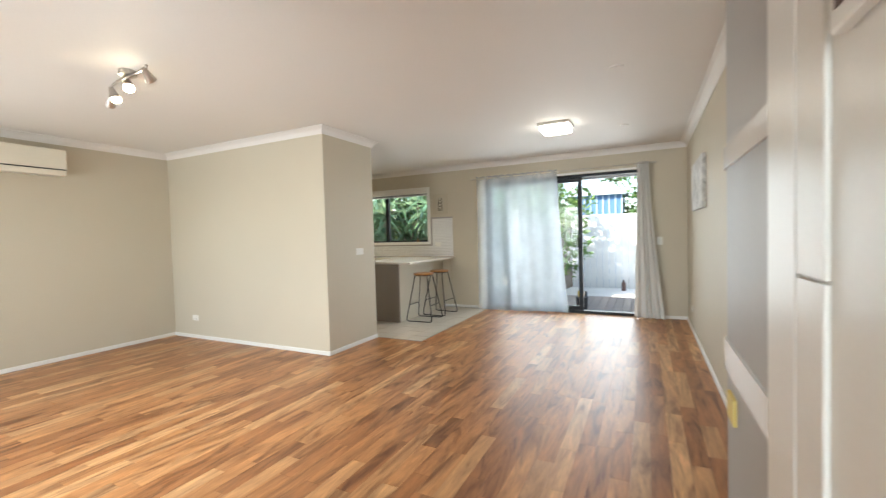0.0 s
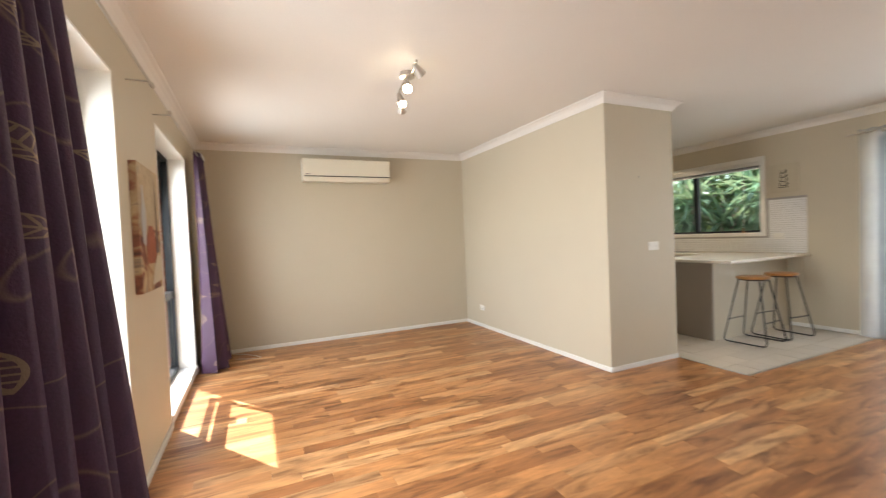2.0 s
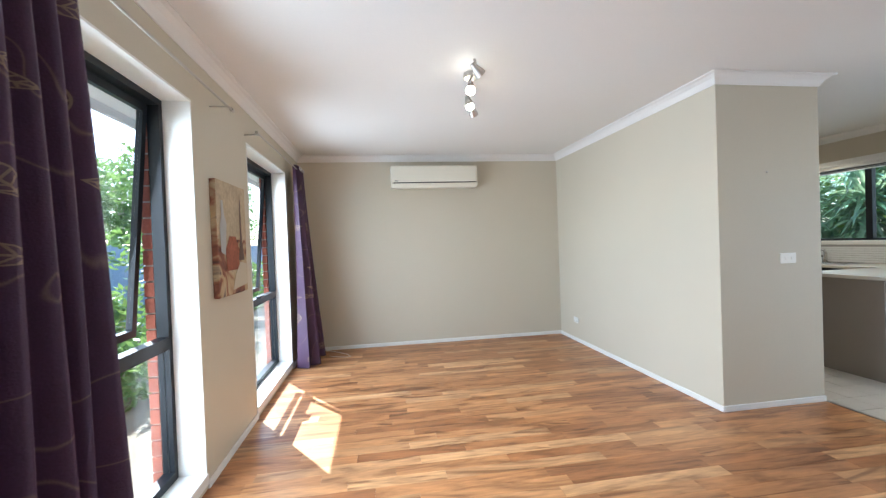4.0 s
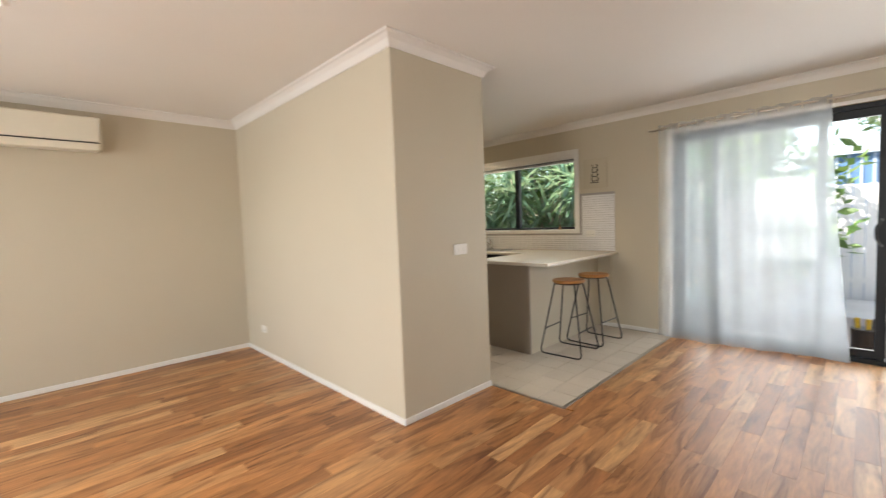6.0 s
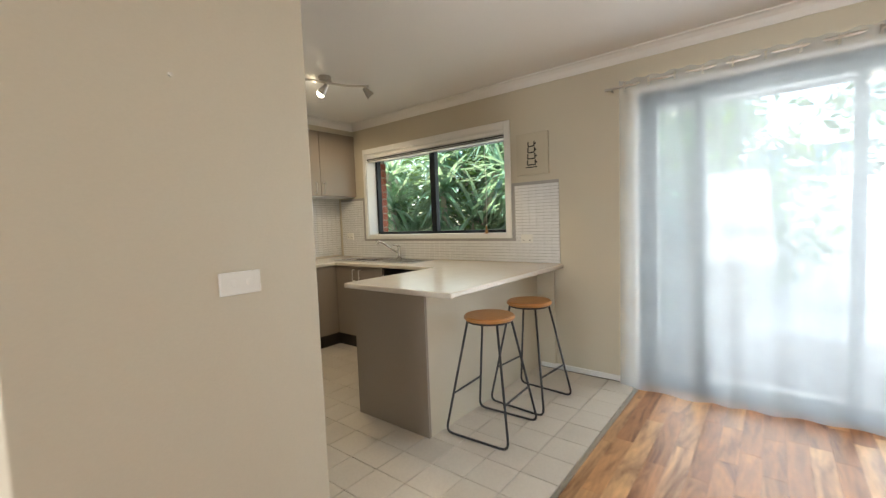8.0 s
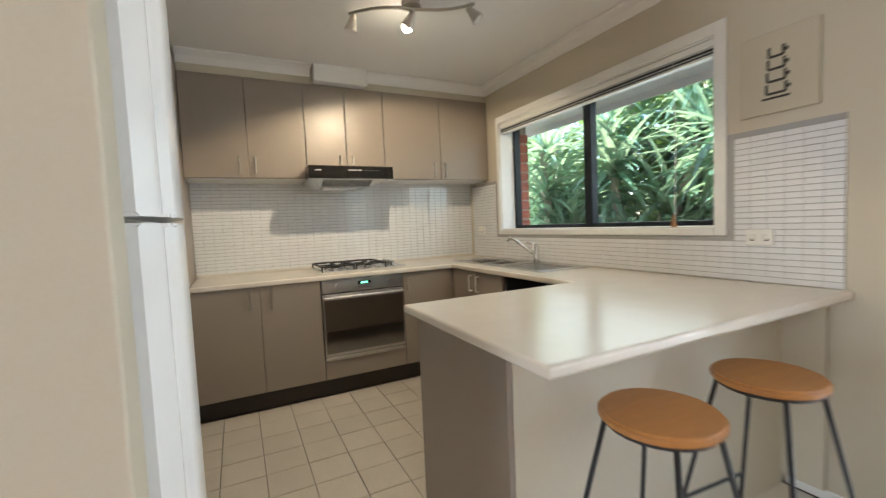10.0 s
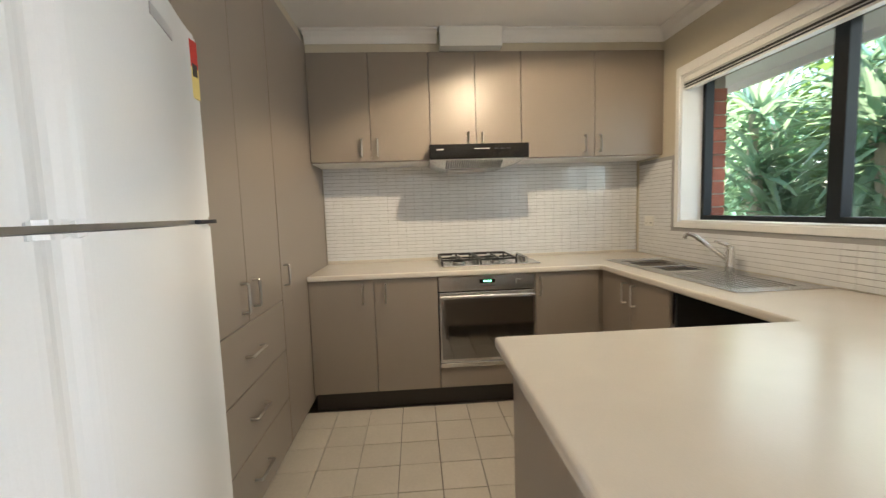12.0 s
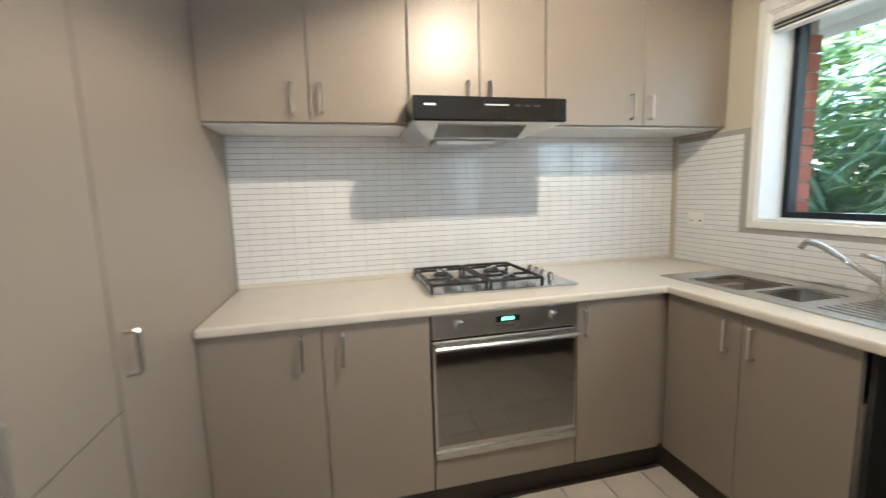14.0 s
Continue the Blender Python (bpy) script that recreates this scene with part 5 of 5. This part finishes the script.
shrub("hedge_shrub", (-4.9, 9.5, 1.7), (3.2, 0.6, 2.2), 15000, 0.1, 31, "dark green shrubs behind the yuccas", lobes=45)
shrub("garden_shrub", (-2.5, 10.3, 0.8), (1.0, 0.6, 1.3), 3000, 0.06, 32, "green garden shrub by the side fence")
shrub("garden_shrub", (-1.75, 9.9, 1.9), (0.5, 0.5, 0.9), 1600, 0.055, 33, "sunlit green shrub beside the shed")


def paling_fence(name, x0, y0, x1, y1, h, n, material, label, pale=0.13):
    f = thing(name, ((x0 + x1) / 2, (y0 + y1) / 2, -0.3), label, "fence")
    a, b = Vector((x0, y0, 0)), Vector((x1, y1, 0))
    ang = math.atan2(y1 - y0, x1 - x0)
    w = (b - a).length / n
    me = mesh_of("paling", B(-w / 2 + 0.003, -0.01, -0.3, w / 2 - 0.003, 0.01, h), material)
    for i in range(n):
        o = new("paling", me)
        o.parent = f
        o.matrix_parent_inverse = Matrix.Translation(AT[f.name]).inverted()
        p = a + (b - a) * ((i + 0.5) / n)
        o.matrix_basis = pose(p.x, p.y, (i * 37 % 7) * 0.002, 0, 0, math.degrees(ang))
    for z in (0.1, h - 0.25):
        bm = B(-(b - a).length / 2, 0.012, z, (b - a).length / 2, 0.05, z + 0.07)
        bm.transform(pose((x0 + x1) / 2, (y0 + y1) / 2, 0, 0, 0, math.degrees(ang)))
        part("rail", bm, material, f)
    return f


paling_fence("back_fence", -1.6, 11.2, 5.0, 11.2, 1.68, 44, FENCE, "pale steel back fence in full sun")
paling_fence("side_fence", -2.05, 7.3, -1.6, 11.15, 1.45, 30, TIMBER, "weathered dark timber side fence")
paling_fence("front_fence", -24.0, -4.2, 2.5, -4.2, 1.5, 130, BLUEFENCE, "blue-grey steel fence along the front garden")
shed = thing("garden_shed", (-1.1, 12.7, -0.3), "blue steel garden shed with a gable roof", "shed")
part("wall", B(-1.75, 12.2, -0.3, -0.42, 13.6, 2.30), SHEDBLUE, shed)
bm = bmesh.new()
g0 = [bm.verts.new(p) for p in ((-1.9, 12.12, 2.26), (-0.27, 12.12, 2.26), (-1.085, 12.12, 2.74))]
g1 = [bm.verts.new(p) for p in ((-1.9, 13.7, 2.26), (-0.27, 13.7, 2.26), (-1.085, 13.7, 2.74))]
bm.faces.new(g0), bm.faces.new(g1)
for i in range(3):
    bm.faces.new((g0[i], g0[(i + 1) % 3], g1[(i + 1) % 3], g1[i]))
part("roof", bm, PALEBLUE, shed, "pale blue gable roof")
for i in range(9):
    part("rib", B(-1.73 + i * 0.16, 12.185, -0.28, -1.70 + i * 0.16, 12.199, 2.25), PALEBLUE, shed)
tree((0.2, 11.85), 4.6, 0.19, 41, "pale-trunked tree behind the back fence", n=6000, lean=0.1)
tree((-3.4, 13.5), 4.2, 0.2, 42, "leafy green tree beyond the garden", n=6000)
tree((2.6, 14.0), 4.4, 0.2, 43, "leafy green tree beyond the back fence", n=6000)
shrub("far_shrub", (0.9, 12.6, 1.9), (1.6, 0.7, 1.0), 4200, 0.06, 34, "green bushes showing over the back fence")
shrub("far_shrub", (-2.6, 12.9, 2.2), (0.9, 0.8, 1.5), 3200, 0.06, 35, "green bushes beside the shed")
tb = thing("tool_tub", (-0.84, 7.32, -0.115), "dark tub holding yellow-handled tools on the deck", "tool tub")
part("tub", D((-0.84, 7.32, 0.02), 0.085, 0.27, "z", 20, r2=0.105), BLACKM, tb)
for i, (dx, dy, m) in enumerate(((-0.04, 0.02, YELLOW), (0.02, -0.02, YELLOW), (0.055, 0.02, BLACKM))):
    part("tool", T([(-0.84 + dx, 7.32 + dy, 0.0), (-0.845 + dx * 1.3, 7.32 + dy, 0.25)], [0.014, 0.02], 8), m, tb)
solo("brown_bottle", T([(-0.34, 10.6, -0.16), (-0.34, 10.6, 0.02), (-0.34, 10.6, 0.06), (-0.34, 10.6, 0.1)], [0.05, 0.05, 0.02, 0.02], 12), WINE, "brown bottle standing on the sunlit paving", "bottle")
for c, r, n, sd, m in (((-2.3, -1.8, 0.25), (0.9, 0.5, 0.6), 2200, 51, SHRUB), ((-3.6, -1.9, 0.2), (0.9, 0.5, 0.55), 2200, 52, SHRUB), ((-5.2, -2.0, 0.3), (1.0, 0.6, 0.7), 2200, 53, SHRUB), ((-7.2, -2.6, 0.4), (1.2, 0.7, 0.8), 2000, 54, SHRUB), ((-9.8, -2.4, 0.4), (1.4, 0.7, 0.8), 2000, 55, SHRUB), ((-12.6, -2.6, 0.4), (1.5, 0.7, 0.8), 2000, 56, SHRUB)):
    shrub("front_shrub", c, r, n, 0.055, sd, "low sunlit green plants below the front window", m)
for c, r, n, sd in (((-9.0, -5.6, 2.1), (1.5, 0.6, 1.0), 3600, 71), ((-11.6, -5.8, 2.4), (1.6, 0.7, 1.3), 3600, 72), ((-15.5, -5.6, 2.4), (2.2, 0.7, 1.4), 3600, 73), ((-20.0, -5.6, 2.8), (2.6, 0.8, 1.8), 3600, 74)):
    shrub("fence_shrub", c, r, n, 0.075, sd, "bright green bushes showing over the front fence", lobes=16)
tree((-6.5, -8.5), 3.2, 0.15, 61, "leafy tree beyond the front fence", n=2600)
tree((-13.5, -6.4), 3.2, 0.15, 62, "leafy tree at the end of the front garden", n=2600)
shrub("flowering_shrub", (-8.3, -5.2, 3.1), (0.8, 0.5, 0.5), 1500, 0.05, 63, "pink flowering shrub above the front fence", PINKLEAF)

# ---- pieces: deck boards, floor tiles, splashback tiles, floor strips ----
dm = mesh_of("deck_board", B(-0.066, -1.15, -0.02, 0.066, 1.15, 0.0, bevel=0.003, seg=1), DECK)
for i in range(48):
    o = new("deck_board", dm)
    o.parent = deck
    o.matrix_parent_inverse = Matrix.Translation(AT[deck.name]).inverted()
    o.location = (-3.25 + i * 0.14, 8.0, -0.098)

P = 0.2075
tm = mesh_of("floor_tile", B(-P / 2 + 0.002, -P / 2 + 0.002, -0.011, P / 2 - 0.002, P / 2 - 0.002, 0.0, bevel=0.0015, seg=1), TILE)
for i in range(14):
    for j in range(-3 if i > 3 else 0, 11):
        o = new("floor_tile", tm)
        o.parent = sub
        o.location = (-2.31 - P * (i + 0.5), 4.292 + P * (j + 0.5), 0.001 + 0.0006 * ((i * 7 + j * 5) % 3))

TW, TH, TG = 0.06783, 0.0269, 0.0026


def splash(name, axis, at, out, u0, u1, z0, z1, skip, limit, label):
    back = solo(name, (B(at, u0, z0, at + out * 0.004, u1, z1) if axis == "x" else
                       slab([u0, u1, skip[0], skip[1]], [z0, z1, skip[2]], [(skip[0], skip[1], skip[2], 9)], at, at + out * 0.004, lambda u, v, w: (u, w, v))), TILE_GROUT, label, "splashback", "structure")
    hw, hh = TW / 2 - TG / 4, TH / 2 - TG / 2
    if axis == "x":
        me = mesh_of("tile", B(0, -hw, -hh, out * 0.0075, hw, hh, bevel=0.0012, seg=1), SPLASH)
    else:
        me = mesh_of("tile", B(-hw, 0, -hh, hw, out * 0.0075, hh, bevel=0.0012, seg=1), SPLASH)
    rest, count, z = bmesh.new(), 0, z0 + TH / 2
    spots = []
    while z + TH / 2 <= z1 + 0.001:
        u = u0 + TW / 2
        while u + TW / 2 <= u1 + 0.001:
            if not (skip and skip[0] - TW / 2 < u < skip[1] + TW / 2 and z > skip[2] - TH / 2):
                spots.append((u, z))
            u += TW
        z += TH
    for u, z in spots:
        c = (at, u, z) if axis == "x" else (u, at, z)
        if count < limit and u > limit_from:
            o = new("tile", me)
            o.parent = back
            o.location = c
            count += 1
        elif axis == "x":
            box(rest, c[0], u - hw, z - hh, c[0] + out * 0.0075, u + hw, z + hh)
        else:
            box(rest, u - hw, c[1], z - hh, u + hw, c[1] + out * 0.0075, z + hh)
    if rest.verts:
        r = part("tiles_rest", rest, SPLASH_REST, back)
        tagged(r, kind="stuff")
    else:
        rest.free()


limit_from = 4.15 + 20 * TW
splash("wall_tiles_cooktop", "x", XK, 1, 4.152, 6.594, 0.918, 1.622, None, 300, "white stick-mosaic tiles behind the cooktop")
limit_from = -4.2
splash("wall_tiles_window", "y", YB, -1, -2.905 - 42 * TW, -2.905, 0.902, 1.60, (KWIN[0] - 0.035, KWIN[1] + 0.055, 1.113), 300, "white stick-mosaic tiles along the sink wall")

SW = 0.096
rnd = random.Random(77)
lens = [0.42, 0.55, 0.68, 0.82, 0.96]
strip = {L: mesh_of("floor_strip", B(-SW / 2 + 0.0004, -L / 2 + 0.0004, -0.012, SW / 2 - 0.0004, L / 2 - 0.0004, 0.0), PLANK) for L in lens}
rest, made = bmesh.new(), 0
x = XL + SW / 2
while x < XR + SW:
    y = YF - 0.15 - rnd.random() * 0.08
    while y < YB + 0.1:
        L = rnd.choice(lens)
        y1 = y + L
        tiled = x - SW / 2 < -2.30
        stop = 3.42 if x < -3.0 else 4.275 if tiled else 6.64
        hi = min(y1, stop)
        near = -3.1 < x < -0.2 and 0.9 < y < 5.0
        if hi - y > 0.03:
            dz = 0.0
            if near and made < 300 and hi == y1:
                o = new("floor_strip", strip[L])
                o.parent = sub
                o.location = (x, (y + y1) / 2, dz)
                made += 1
            else:
                xa = x + SW / 2 - 0.0004
                box(rest, x - SW / 2 + 0.0004, y + 0.0004, -0.012, xa, hi - 0.0004, dz)
        if tiled and x + SW / 2 > -2.284 and min(y1, 6.64) - max(y, 4.292) > 0.03:
            box(rest, -2.284, max(y, 4.292) + 0.0004, -0.012, x + SW / 2 - 0.0004, min(y1, 6.64) - 0.0004, 0.0)
        y = y1
    x += SW
tagged(part("floor_strips_rest", rest, PLANK_REST, sub), kind="stuff")
